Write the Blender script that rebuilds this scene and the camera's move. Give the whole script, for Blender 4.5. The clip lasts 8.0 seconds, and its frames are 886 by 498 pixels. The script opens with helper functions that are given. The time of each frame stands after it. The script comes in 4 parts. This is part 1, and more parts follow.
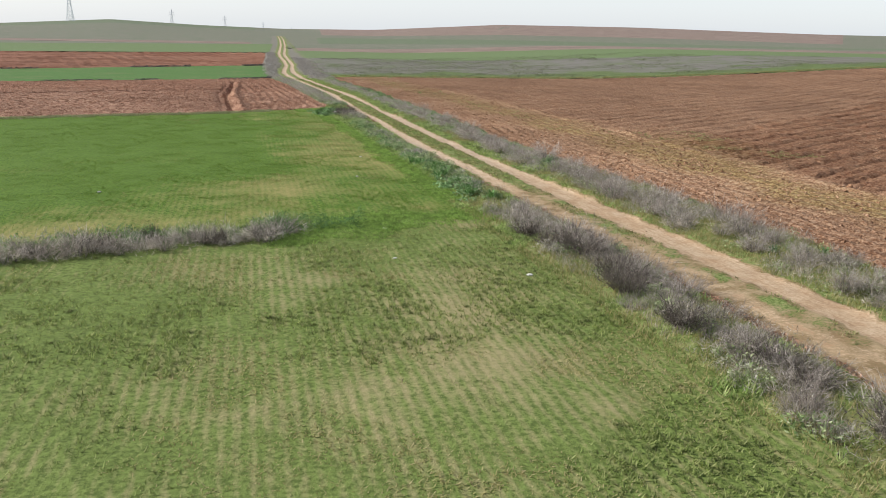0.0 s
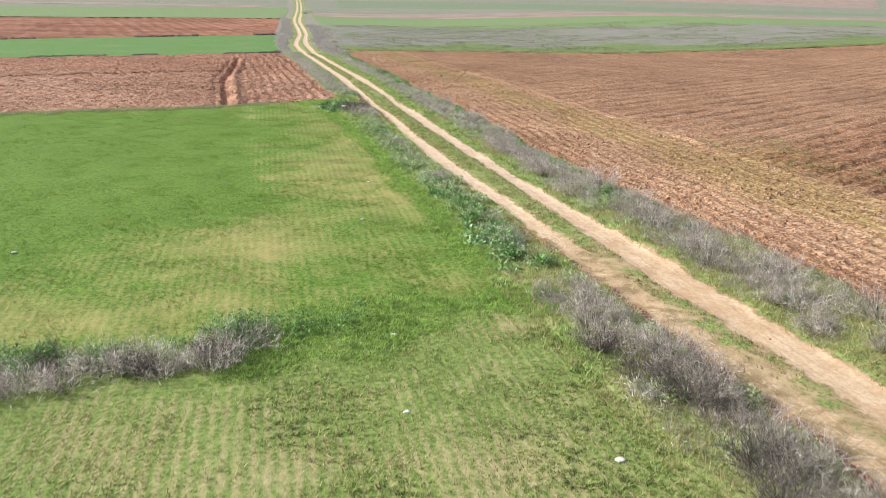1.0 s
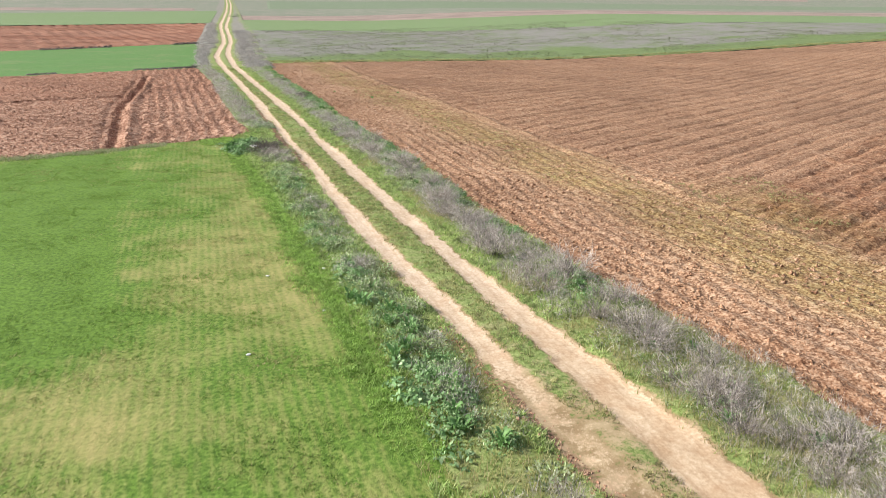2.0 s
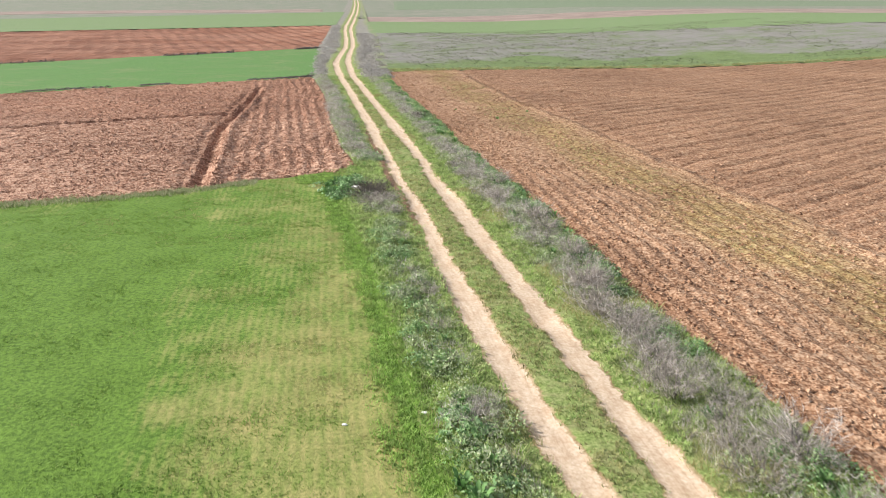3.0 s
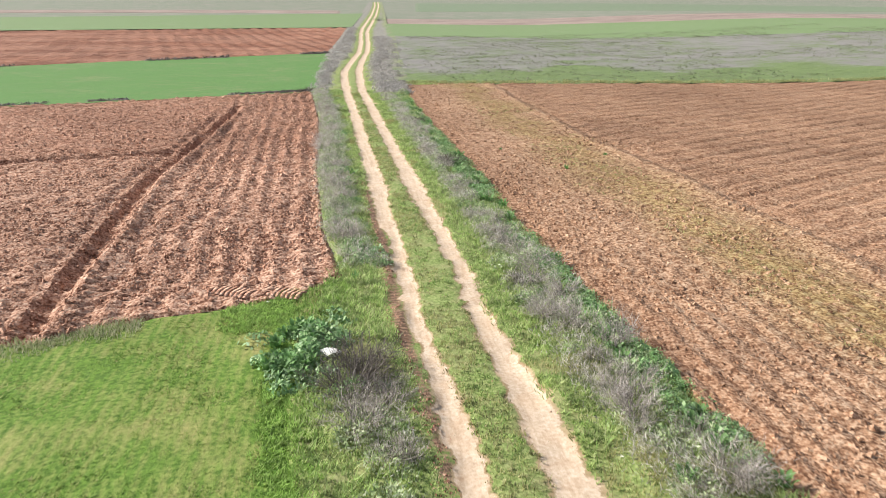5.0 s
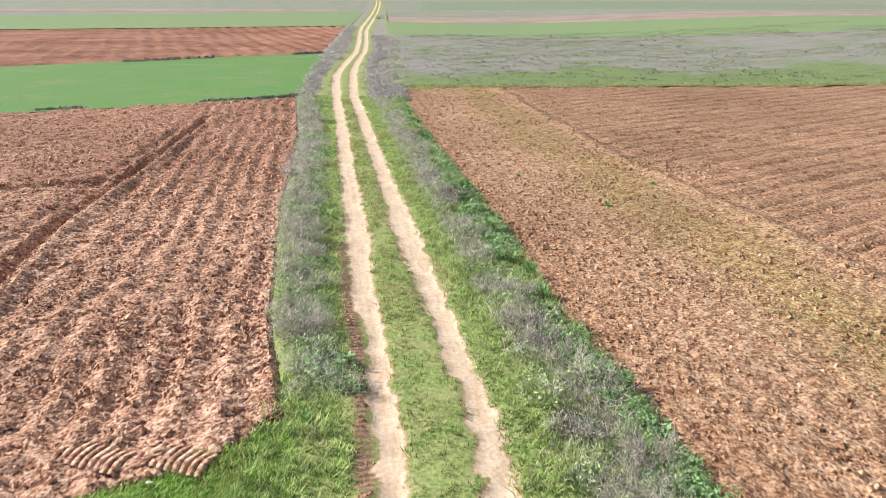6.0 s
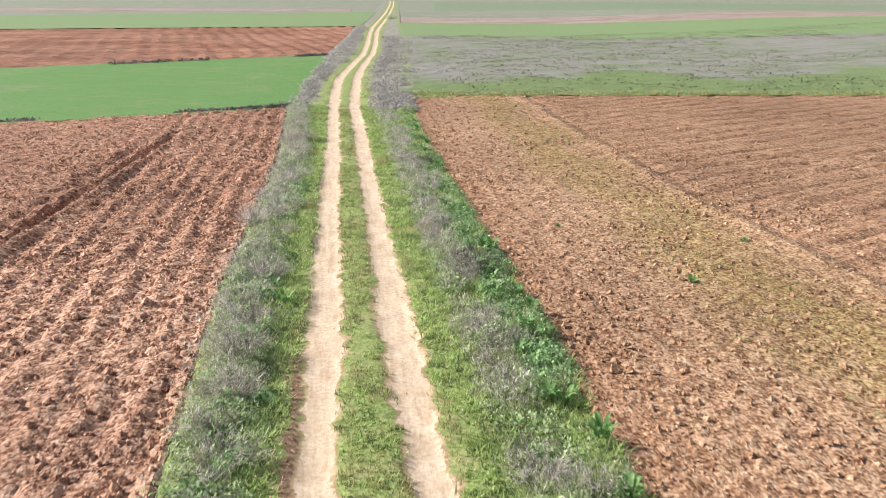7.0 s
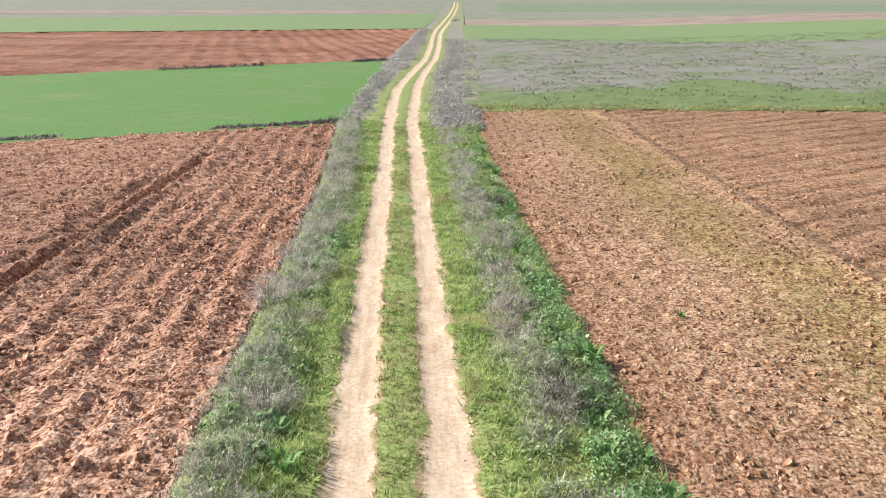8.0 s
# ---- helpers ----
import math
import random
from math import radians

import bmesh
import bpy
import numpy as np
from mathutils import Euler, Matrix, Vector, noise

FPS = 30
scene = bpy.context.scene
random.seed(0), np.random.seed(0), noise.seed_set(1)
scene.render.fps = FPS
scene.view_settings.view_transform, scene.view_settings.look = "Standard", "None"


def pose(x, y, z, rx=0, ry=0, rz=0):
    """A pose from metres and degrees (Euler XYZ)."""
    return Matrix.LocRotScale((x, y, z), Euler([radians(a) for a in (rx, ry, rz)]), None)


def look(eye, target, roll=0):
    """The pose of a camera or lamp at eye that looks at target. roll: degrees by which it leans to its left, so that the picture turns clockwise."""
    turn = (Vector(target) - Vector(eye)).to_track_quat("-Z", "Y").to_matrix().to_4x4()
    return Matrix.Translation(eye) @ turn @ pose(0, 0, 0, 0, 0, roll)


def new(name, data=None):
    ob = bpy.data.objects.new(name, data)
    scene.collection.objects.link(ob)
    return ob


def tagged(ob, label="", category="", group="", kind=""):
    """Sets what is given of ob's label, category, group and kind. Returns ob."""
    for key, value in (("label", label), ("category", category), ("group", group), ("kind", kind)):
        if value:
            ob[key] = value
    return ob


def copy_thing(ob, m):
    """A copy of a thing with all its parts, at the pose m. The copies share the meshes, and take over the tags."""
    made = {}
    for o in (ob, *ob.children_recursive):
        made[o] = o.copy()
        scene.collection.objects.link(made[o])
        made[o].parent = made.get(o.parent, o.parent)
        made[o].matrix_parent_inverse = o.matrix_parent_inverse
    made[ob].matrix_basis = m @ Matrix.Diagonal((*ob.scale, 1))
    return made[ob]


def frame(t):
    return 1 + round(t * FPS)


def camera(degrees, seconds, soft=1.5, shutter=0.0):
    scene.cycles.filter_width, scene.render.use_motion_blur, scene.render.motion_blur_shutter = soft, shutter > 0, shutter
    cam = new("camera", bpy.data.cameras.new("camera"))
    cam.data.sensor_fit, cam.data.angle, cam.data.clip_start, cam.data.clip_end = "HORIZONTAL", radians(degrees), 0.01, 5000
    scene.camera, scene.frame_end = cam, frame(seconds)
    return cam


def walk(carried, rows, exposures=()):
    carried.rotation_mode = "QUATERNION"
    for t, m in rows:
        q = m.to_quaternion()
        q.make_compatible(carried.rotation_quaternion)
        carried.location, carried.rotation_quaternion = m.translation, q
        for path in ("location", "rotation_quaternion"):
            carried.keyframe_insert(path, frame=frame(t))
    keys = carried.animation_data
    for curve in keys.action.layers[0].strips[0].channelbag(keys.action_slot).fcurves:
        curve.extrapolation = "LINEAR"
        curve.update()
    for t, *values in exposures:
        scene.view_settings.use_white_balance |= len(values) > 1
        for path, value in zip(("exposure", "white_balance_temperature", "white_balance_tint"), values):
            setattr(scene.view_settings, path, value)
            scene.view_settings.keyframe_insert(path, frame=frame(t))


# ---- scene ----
# Camera: a drone at 7 to 9 m over a farm track
cam = camera(56.0, 8.0, soft=0.5, shutter=0.14)
PATH = [
    (0, (-14.35, -80.82, 6.568), (-13.847, -78.954, 6.055), 1.2),
    (0.04, (-14.32, -80.57, 6.577), (-13.818, -78.707, 6.06), 1.2),
    (0.1, (-14.126, -78.921, 6.635), (-13.626, -77.063, 6.088), 1.2),
    (0.2, (-13.889, -77.225, 6.694), (-13.39, -75.38, 6.105), 0.5),
    (0.3, (-13.696, -75.915, 6.722), (-13.206, -74.071, 6.123), 0.9),
    (0.5, (-13.323, -75.404, 6.781), (-12.851, -73.554, 6.185), 1.3),
    (1, (-12.404, -71.770, 7.754), (-11.948, -69.917, 7.157), 1.4),
    (1.2, (-12.044, -70.266, 8.116), (-11.577, -68.415, 7.521), 1.5),
    (2.3, (-8.937, -60.856, 8.974), (-8.336, -59.047, 8.37), 0.4),
    (2.4, (-8.748, -60.017, 9.05), (-8.18, -58.197, 8.444), 0.4),
    (2.5, (-8.58, -59.128, 9.108), (-8.055, -57.296, 8.503), 0.3),
    (3, (-7.88, -54.579, 9.238), (-7.573, -52.698, 8.631), -0.1),
    (3.5, (-7.205, -50.0, 9.113), (-6.945, -48.112, 8.505), -0.1),
    (4, (-6.691, -45.217, 8.908), (-6.434, -43.328, 8.301), 0.1),
    (4.2, (-6.417, -43.198, 8.785), (-6.163, -41.309, 8.181), 0.3),
    (5.3, (-5.27, -31.081, 8.06), (-5.003, -29.192, 7.46), 0.4),
    (5.5, (-4.947, -29.188, 7.95), (-4.684, -27.299, 7.347), 0.3),
    (6, (-4.326, -24.685, 7.618), (-4.068, -22.795, 7.016), 0.3),
    (6.5, (-3.685, -20.01, 7.336), (-3.437, -18.118, 6.736), 0.4),
    (7, (-3.043, -15.302, 7.082), (-2.816, -13.407, 6.482), 0.4),
    (7.5, (-2.666, -10.437, 7.002), (-2.519, -8.535, 6.402), 0.3),
    (8, (-2.654, -8.001, 7.041), (-2.569, -6.094, 6.443), 0.2),
]
walk(cam, [(t, look(eye, target, roll)) for t, eye, target, roll in PATH],
     exposures=[(0, -0.03), (0.15, 0.29), (0.4, 0.69), (1.0, 0.58), (2.3, 0.59), (4.2, 0.62), (6, 0.69), (8, 0.67)])

# ---- light: hazy sky with a soft sun ----
SUN_ELEV, SUN_ROT = radians(34), radians(290)
world = bpy.data.worlds.new("world")
scene.world = world
world.use_nodes = True
wn, wl = world.node_tree.nodes, world.node_tree.links
sky = wn.new("ShaderNodeTexSky")
sky.sky_type = "NISHITA"
sky.sun_disc = False
sky.sun_elevation, sky.sun_rotation = SUN_ELEV, SUN_ROT
sky_bg = wn["Background"]
sky_bg.inputs["Strength"].default_value = 0.05
wl.new(sky.outputs[0], sky_bg.inputs["Color"])
cloud_bg = wn.new("ShaderNodeBackground")
cloud_bg.inputs["Color"].default_value = (0.90, 0.965, 1.05, 1)
# A pale veil of cloud, brightest in the haze low over the horizon
toward, height = wn.new("ShaderNodeTexCoord"), wn.new("ShaderNodeSeparateXYZ")
veil = wn.new("ShaderNodeMapRange")
veil.interpolation_type = "SMOOTHSTEP"
for key, value in (("From Min", 0.04), ("From Max", 0.40), ("To Min", 0.71), ("To Max", 0.14)):
    veil.inputs[key].default_value = value
wl.new(toward.outputs["Generated"], height.inputs[0])
wl.new(height.outputs["Z"], veil.inputs["Value"])
wl.new(veil.outputs[0], cloud_bg.inputs["Strength"])
sky_add = wn.new("ShaderNodeAddShader")
wl.new(sky_bg.outputs[0], sky_add.inputs[0])
wl.new(cloud_bg.outputs[0], sky_add.inputs[1])
wl.new(sky_add.outputs[0], wn["World Output"].inputs["Surface"])
sun = new("sun", bpy.data.lights.new("sun", "SUN"))
sun.data.energy, sun.data.angle, sun.data.color = 5.0, radians(5), (1.0, 0.975, 0.935)
sun.matrix_world = look((0, 0, 60), (0 + 60 * math.sin(SUN_ROT + math.pi), 60 * math.cos(SUN_ROT + math.pi), 60 - 60 * math.tan(SUN_ELEV)))

# ---- terrain ----
RNG = np.random.default_rng(7)


def smooth(a, b, v):
    s = np.clip((np.asarray(v, float) - a) / (b - a), 0, 1)
    return s * s * (3 - 2 * s)


BEARING = [-180, -60, -30, -13, -6.5, -1, 4.2, 10, 18.4, 27, 38.5, 60, 180]
RIDGE = [8, 8, 2, 0, 9, 3, 0, 1, 13, 13, 8, 8, 8]


def ground_z(x, y):
    """Height of the land: level by the track, a slight fall ahead, low hills far off."""
    x, y = np.asarray(x, float), np.asarray(y, float)
    z = -2.15 * (1 - np.exp(-(np.maximum(y, 0) / 60) ** 1.3))
    z = z + 3.2 * smooth(35, 130, x) * smooth(420, 200, np.abs(y))
    r = np.hypot(x + 10, y + 80)
    b = np.degrees(np.arctan2(x + 10, y + 80))
    top = np.interp(b, BEARING, RIDGE)
    z = z + (top - z) * smooth(420, 1400, r)
    return z - 0.008 * np.maximum(r - 1400, 0)


def hash_noise(ix, iy, seed):
    h = np.sin(ix * 127.1 + iy * 311.7 + seed * 74.7) * 43758.5453
    return h - np.floor(h)


def vnoise(x, y, scale, seed=0):
    """Smooth value noise in 0..1 with features of about scale metres."""
    u, v = np.asarray(x, float) / scale, np.asarray(y, float) / scale
    i, j = np.floor(u), np.floor(v)
    a, b = u - i, v - j
    a, b = a * a * (3 - 2 * a), b * b * (3 - 2 * b)
    n = lambda p, q: hash_noise(i + p, j + q, seed)
    return (n(0, 0) * (1 - a) + n(1, 0) * a) * (1 - b) + (n(0, 1) * (1 - a) + n(1, 1) * a) * b


def cells(x, y, scale, seed=0):
    """Broken blocks: each point takes the random level of its nearest seed (0..1), and its distance from it."""
    u, v = np.asarray(x, float) / scale, np.asarray(y, float) / scale
    i, j = np.floor(u), np.floor(v)
    best, level = np.full(u.shape, 9.0), np.zeros(u.shape)
    for p in (-1, 0, 1):
        for q in (-1, 0, 1):
            d = (i + p + hash_noise(i + p, j + q, seed) - u) ** 2 + (j + q + hash_noise(i + p, j + q, seed + 1) - v) ** 2
            near = d < best
            best, level = np.where(near, d, best), np.where(near, hash_noise(i + p, j + q, seed + 2), level)
    return level, np.sqrt(best)


def curve(points):
    ys, xs = [p[0] for p in points], [p[1] for p in points]
    return lambda y: np.interp(y, ys, xs)


# The two ruts of the track and the edges beside it: (y, x)
RUT_L = curve([(-120, -1.7), (-66, -1.75), (-59, -1.95), (-52, -2.3), (-47, -2.6), (-43, -2.8), (-39, -3.05), (-34, -3.3), (-28, -3.4), (-21, -3.25), (-14, -3.54), (-7, -3.46), (-4.5, -3.58), (0, -3.61), (8, -3.64), (26, -3.67), (45, -3.75), (52, -3.7), (66, -3.45), (78, -2.5), (85, -1.85), (104, -0.1), (128, 1.2), (164, 2.8), (190, 4.3), (225, 7.1), (300, 12.9), (437, 22.2), (560, 29.5)])
RUT_R = curve([(-120, 0.9), (-66, 0.2), (-59, -0.15), (-52, -0.6), (-47, -0.8), (-43, -1.0), (-39, -1.15), (-34, -1.3), (-28, -1.5), (-21, -1.6), (-14, -1.84), (-11, -1.73), (-7, -1.78), (-2, -1.94), (4, -2.03), (10, -2.07), (17, -2.12), (26, -2.13), (45, -2.27), (52, -2.1), (66, -1.7), (78, -1.0), (85, -0.5), (104, 1.2), (128, 2.55), (164, 4.2), (190, 5.9), (225, 8.8), (300, 14.6), (437, 24.2), (560, 31.5)])
EDGE_L = curve([(-120, -5.3), (-70, -5.1), (-56, -5.4), (-50, -5.5), (-43, -5.7), (-27, -6.2), (-14, -7.0), (-11.5, -5.5), (-10, -5.3), (-6, -5.9), (5, -6.2), (16, -6.1), (22, -6.0), (38, -6.6), (44.6, -6.9), (60, -6.6), (80, -5.9), (102, -4.9), (140, -2.3), (191, 0.6), (280, 7.5), (560, 26)])
EDGE_R = curve([(-120, 4.2), (-60, 4.0), (-48, 3.6), (-42, 2.5), (-31, 1.9), (-22, 2.0), (-13, 1.4), (-6, 1.1), (2, 1.1), (9, 1.0), (20, 1.1), (33, 1.2), (43, 1.7), (52, 2.4), (60, 3.2), (100, 5.5), (147, 8.9), (213, 12.0), (280, 16.4), (560, 34)])


# ---- mesh helpers ----
def mesh_from(name, verts, faces, mat, smooth_faces=False):
    """A mesh from arrays of vertices and of triangles or quads."""
    verts, faces = np.asarray(verts, np.float32), np.asarray(faces, np.int32)
    me = bpy.data.meshes.new(name)
    k = faces.shape[1]
    me.vertices.add(len(verts))
    me.vertices.foreach_set("co", verts.ravel())
    me.loops.add(faces.size)
    me.loops.foreach_set("vertex_index", faces.ravel())
    me.polygons.add(len(faces))
    me.polygons.foreach_set("loop_start", np.arange(0, faces.size, k, dtype=np.int32))
    me.polygons.foreach_set("use_smooth", np.full(len(faces), smooth_faces))
    me.update(calc_edges=True)
    me.materials.append(mat)
    return me


def part(name, me, parent=None, label=""):
    ob = new(name, me)
    if parent is not None:
        ob.parent = parent
    return tagged(ob, label)


def grid_faces(rows, cols):
    i = (np.arange(rows - 1)[:, None] * cols + np.arange(cols - 1)[None]).ravel()
    return np.stack([i, i + 1, i + cols + 1, i + cols], 1)


def sheet(name, x, y, z, mat, label, attributes=(), rounded=True, skirt=0.0):
    """One sheet of land over 2D arrays of coordinates, its rim turned down into the ground by skirt."""
    if skirt:
        x, y, z = (np.pad(v, 1, "edge") for v in (x, y, z))
        z[0], z[-1], z[:, 0], z[:, -1] = z[0] - skirt, z[-1] - skirt, z[:, 0] - skirt, z[:, -1] - skirt
        attributes = [(key, np.pad(values, 1, "edge")) for key, values in attributes]
    me = mesh_from(name, np.stack([x, y, z], -1).reshape(-1, 3), grid_faces(*x.shape), mat, rounded)
    for key, values in attributes:
        me.attributes.new(key, "FLOAT", "POINT").data.foreach_set("value", np.asarray(values, np.float32).ravel())
    return tagged(new(name, me), label, kind="structure")


def patch(right, left, rows, cols, ease=1.0, lead=(0.5, 0.5)):
    """Plan coordinates of a field between a right and a left edge, each a list of points from near to far."""
    def along(points, n):
        p = np.array(points, float)
        d = np.r_[0, np.cumsum(np.hypot(*np.diff(p, axis=0).T))]
        s = d[-1] * np.interp(np.linspace(0, 1, n), [0, lead[0], 1], [0, lead[1], 1])
        return np.stack([np.interp(s, d, p[:, 0]), np.interp(s, d, p[:, 1])], -1)
    a, b = along(right, rows), along(left, rows)
    u = (np.linspace(0, 1, cols) ** ease)[None, :, None]
    p = a[:, None] * (1 - u) + b[:, None] * u
    return p[..., 0], p[..., 1]


# ---- materials ----
def material(name):
    m = bpy.data.materials.new(name)
    m.use_nodes = True
    return m, m.node_tree.nodes, m.node_tree.links, m.node_tree.nodes["Principled BSDF"]


def ramp(nodes, links, source, stops):
    r = nodes.new("ShaderNodeValToRGB")
    e = r.color_ramp.elements
    while len(e) < len(stops):
        e.new(0.5)
    for k, (pos, col) in zip(e, stops):
        k.position, k.color = pos, (*col, 1)
    links.new(source, r.inputs[0])
    return r.outputs[0]


def noise_node(nodes, links, vec, scale, detail=4, rough=0.6):
    n = nodes.new("ShaderNodeTexNoise")
    n.inputs["Scale"].default_value, n.inputs["Detail"].default_value, n.inputs["Roughness"].default_value = scale, detail, rough
    links.new(vec, n.inputs["Vector"])
    return n.outputs["Fac"]


def noise_colour(nodes, links, vec, scale):
    n = nodes.new("ShaderNodeTexNoise")
    n.inputs["Scale"].default_value = scale
    links.new(vec, n.inputs["Vector"])
    return n.outputs["Color"]


def mix(nodes, links, fac, a, b, blend="MIX"):
    n = nodes.new("ShaderNodeMix")
    n.data_type, n.blend_type = "RGBA", blend
    for sock, val in ((n.inputs[0], fac), (n.inputs[6], a), (n.inputs[7], b)):
        if isinstance(val, (int, float)):
            sock.default_value = val
        elif isinstance(val, tuple):
            sock.default_value = (*val, 1)
        else:
            links.new(val, sock)
    return n.outputs[2]


def math_node(nodes, links, op, a, b=0.0, clamp=False):
    n = nodes.new("ShaderNodeMath")
    n.operation, n.use_clamp = op, clamp
    for sock, val in ((n.inputs[0], a), (n.inputs[1], b)):
        if isinstance(val, (int, float)):
            sock.default_value = val
        else:
            links.new(val, sock)
    return n.outputs[0]


def coords(nodes, links, scale=(1, 1, 1), turn=0.0):
    t = nodes.new("ShaderNodeTexCoord")
    mp = nodes.new("ShaderNodeMapping")
    mp.inputs["Scale"].default_value = scale
    mp.inputs["Rotation"].default_value = (0, 0, radians(turn))
    links.new(t.outputs["Object"], mp.inputs["Vector"])
    return mp.outputs[0]


def relief(nodes, links, bsdf, height, strength, distance):
    b = nodes.new("ShaderNodeBump")
    b.inputs["Strength"].default_value, b.inputs["Distance"].default_value = strength, distance
    links.new(height, b.inputs["Height"])
    links.new(b.outputs[0], bsdf.inputs["Normal"])


def soil_material(name, dark, mid, light, tint=None, tint_amount=0.0, clod=False):
    m, n, l, b = material(name)
    c = coords(n, l)
    big = noise_node(n, l, c, 0.09, 3)
    fine = noise_node(n, l, c, 11.0, 6, 0.66)
    lump = n.new("ShaderNodeTexVoronoi")
    lump.inputs["Scale"].default_value = 17.0
    l.new(mix(n, l, 0.06, c, noise_colour(n, l, c, 6.0)), lump.inputs["Vector"])
    tone = math_node(n, l, "ADD", math_node(n, l, "MULTIPLY", fine, 0.78), math_node(n, l, "MULTIPLY", lump.outputs["Color"], 0.22))
    clump = noise_node(n, l, c, 3.2, 4, 0.65)
    tone = math_node(n, l, "ADD", tone, math_node(n, l, "MULTIPLY", math_node(n, l, "SUBTRACT", clump, 0.5), 0.42))
    col = ramp(n, l, tone, [(0.39, dark), (0.495, mid), (0.63, light)])
    col = mix(n, l, 1.0, col, ramp(n, l, big, [(0.35, (0.82, 0.80, 0.80)), (0.65, (1.08, 1.08, 1.08))]), "MULTIPLY")
    if tint is not None:
        patchy = noise_node(n, l, c, 1.1, 5, 0.7)
        at = n.new("ShaderNodeAttribute")
        at.attribute_name = "weedy"
        f = math_node(n, l, "MULTIPLY", at.outputs["Fac"], ramp(n, l, patchy, [(0.28, (0, 0, 0)), (0.5, (1, 1, 1))]))
        col = mix(n, l, math_node(n, l, "MULTIPLY", f, tint_amount), col, tint, "MULTIPLY")
    reddish = n.new("ShaderNodeAttribute")
    reddish.attribute_name = "red"
    f = math_node(n, l, "MULTIPLY", reddish.outputs["Fac"], ramp(n, l, noise_node(n, l, c, 0.7, 4), [(0.3, (0.3, 0.3, 0.3)), (0.6, (1, 1, 1))]))
    col = mix(n, l, f, col, (0.66, 0.53, 0.47), "MULTIPLY")
    if clod:
        g = n.new("ShaderNodeNewGeometry")
        col = mix(n, l, 1.0, col, ramp(n, l, g.outputs["Random Per Island"], [(0, (0.80, 0.78, 0.77)), (0.9, (1.02, 1.0, 0.98)), (1, (1.15, 1.15, 1.13))]), "MULTIPLY")
    l.new(col, b.inputs["Base Color"])
    b.inputs["Roughness"].default_value = 0.95
    b.inputs["Specular IOR Level"].default_value = 0.15
    height = math_node(n, l, "SUBTRACT", math_node(n, l, "MULTIPLY", fine, 1.4), lump.outputs["Distance"])
    height = math_node(n, l, "ADD", height, math_node(n, l, "MULTIPLY", noise_node(n, l, c, 5.5, 3, 0.6), 2.6))
    relief(n, l, b, height, 0.3 if clod else 0.5, 0.04)
    return m


def grass_ground(name, green, deep, dry, dry_level, row_turn=None, rows=0.09, grain=0.4, soft=0.22):
    """Turf seen between the blades: green with dry straw patches, and drill rows where it is sown."""
    m, n, l, b = material(name)
    c = coords(n, l)
    big = noise_node(n, l, c, 0.14, 4, 0.6)
    mid = noise_node(n, l, c, 0.8, 4, 0.65)
    fine = noise_node(n, l, c, 9.0, 6, 0.7)
    col = ramp(n, l, fine, [(0.40, deep), (0.5, green), (0.61, tuple(1.25 * v for v in green))])
    s = math_node(n, l, "ADD", math_node(n, l, "MULTIPLY", big, 0.6), math_node(n, l, "MULTIPLY", mid, 0.4))
    if row_turn is not None:
        w = n.new("ShaderNodeTexWave")
        w.inputs["Scale"].default_value, w.inputs["Distortion"].default_value, w.inputs["Detail"].default_value = 1.25, 1.2, 3
        w.inputs["Detail Scale"].default_value = 1.5
        l.new(coords(n, l, (1, 1, 1), row_turn), w.inputs["Vector"])
        s = math_node(n, l, "ADD", s, math_node(n, l, "MULTIPLY", math_node(n, l, "SUBTRACT", w.outputs["Fac"], 0.5), rows))
    streak = noise_node(n, l, coords(n, l, (5.0, 0.8, 1)), 1.0, 5, 0.7)
    s = math_node(n, l, "ADD", s, math_node(n, l, "MULTIPLY", math_node(n, l, "SUBTRACT", streak, 0.5), 0.85 * grain))
    s = math_node(n, l, "ADD", s, math_node(n, l, "MULTIPLY", math_node(n, l, "SUBTRACT", fine, 0.5), grain))
    at = n.new("ShaderNodeAttribute")
    at.attribute_name = "dry"
    s = math_node(n, l, "ADD", s, at.outputs["Fac"])
    f = ramp(n, l, s, [(dry_level, (0, 0, 0)), (dry_level + soft, (1, 1, 1))])
    col = mix(n, l, f, col, dry)
    l.new(col, b.inputs["Base Color"])
    b.inputs["Roughness"].default_value = 0.9
    b.inputs["Specular IOR Level"].default_value = 0.15
    relief(n, l, b, fine, 0.7, 0.05)
    return m


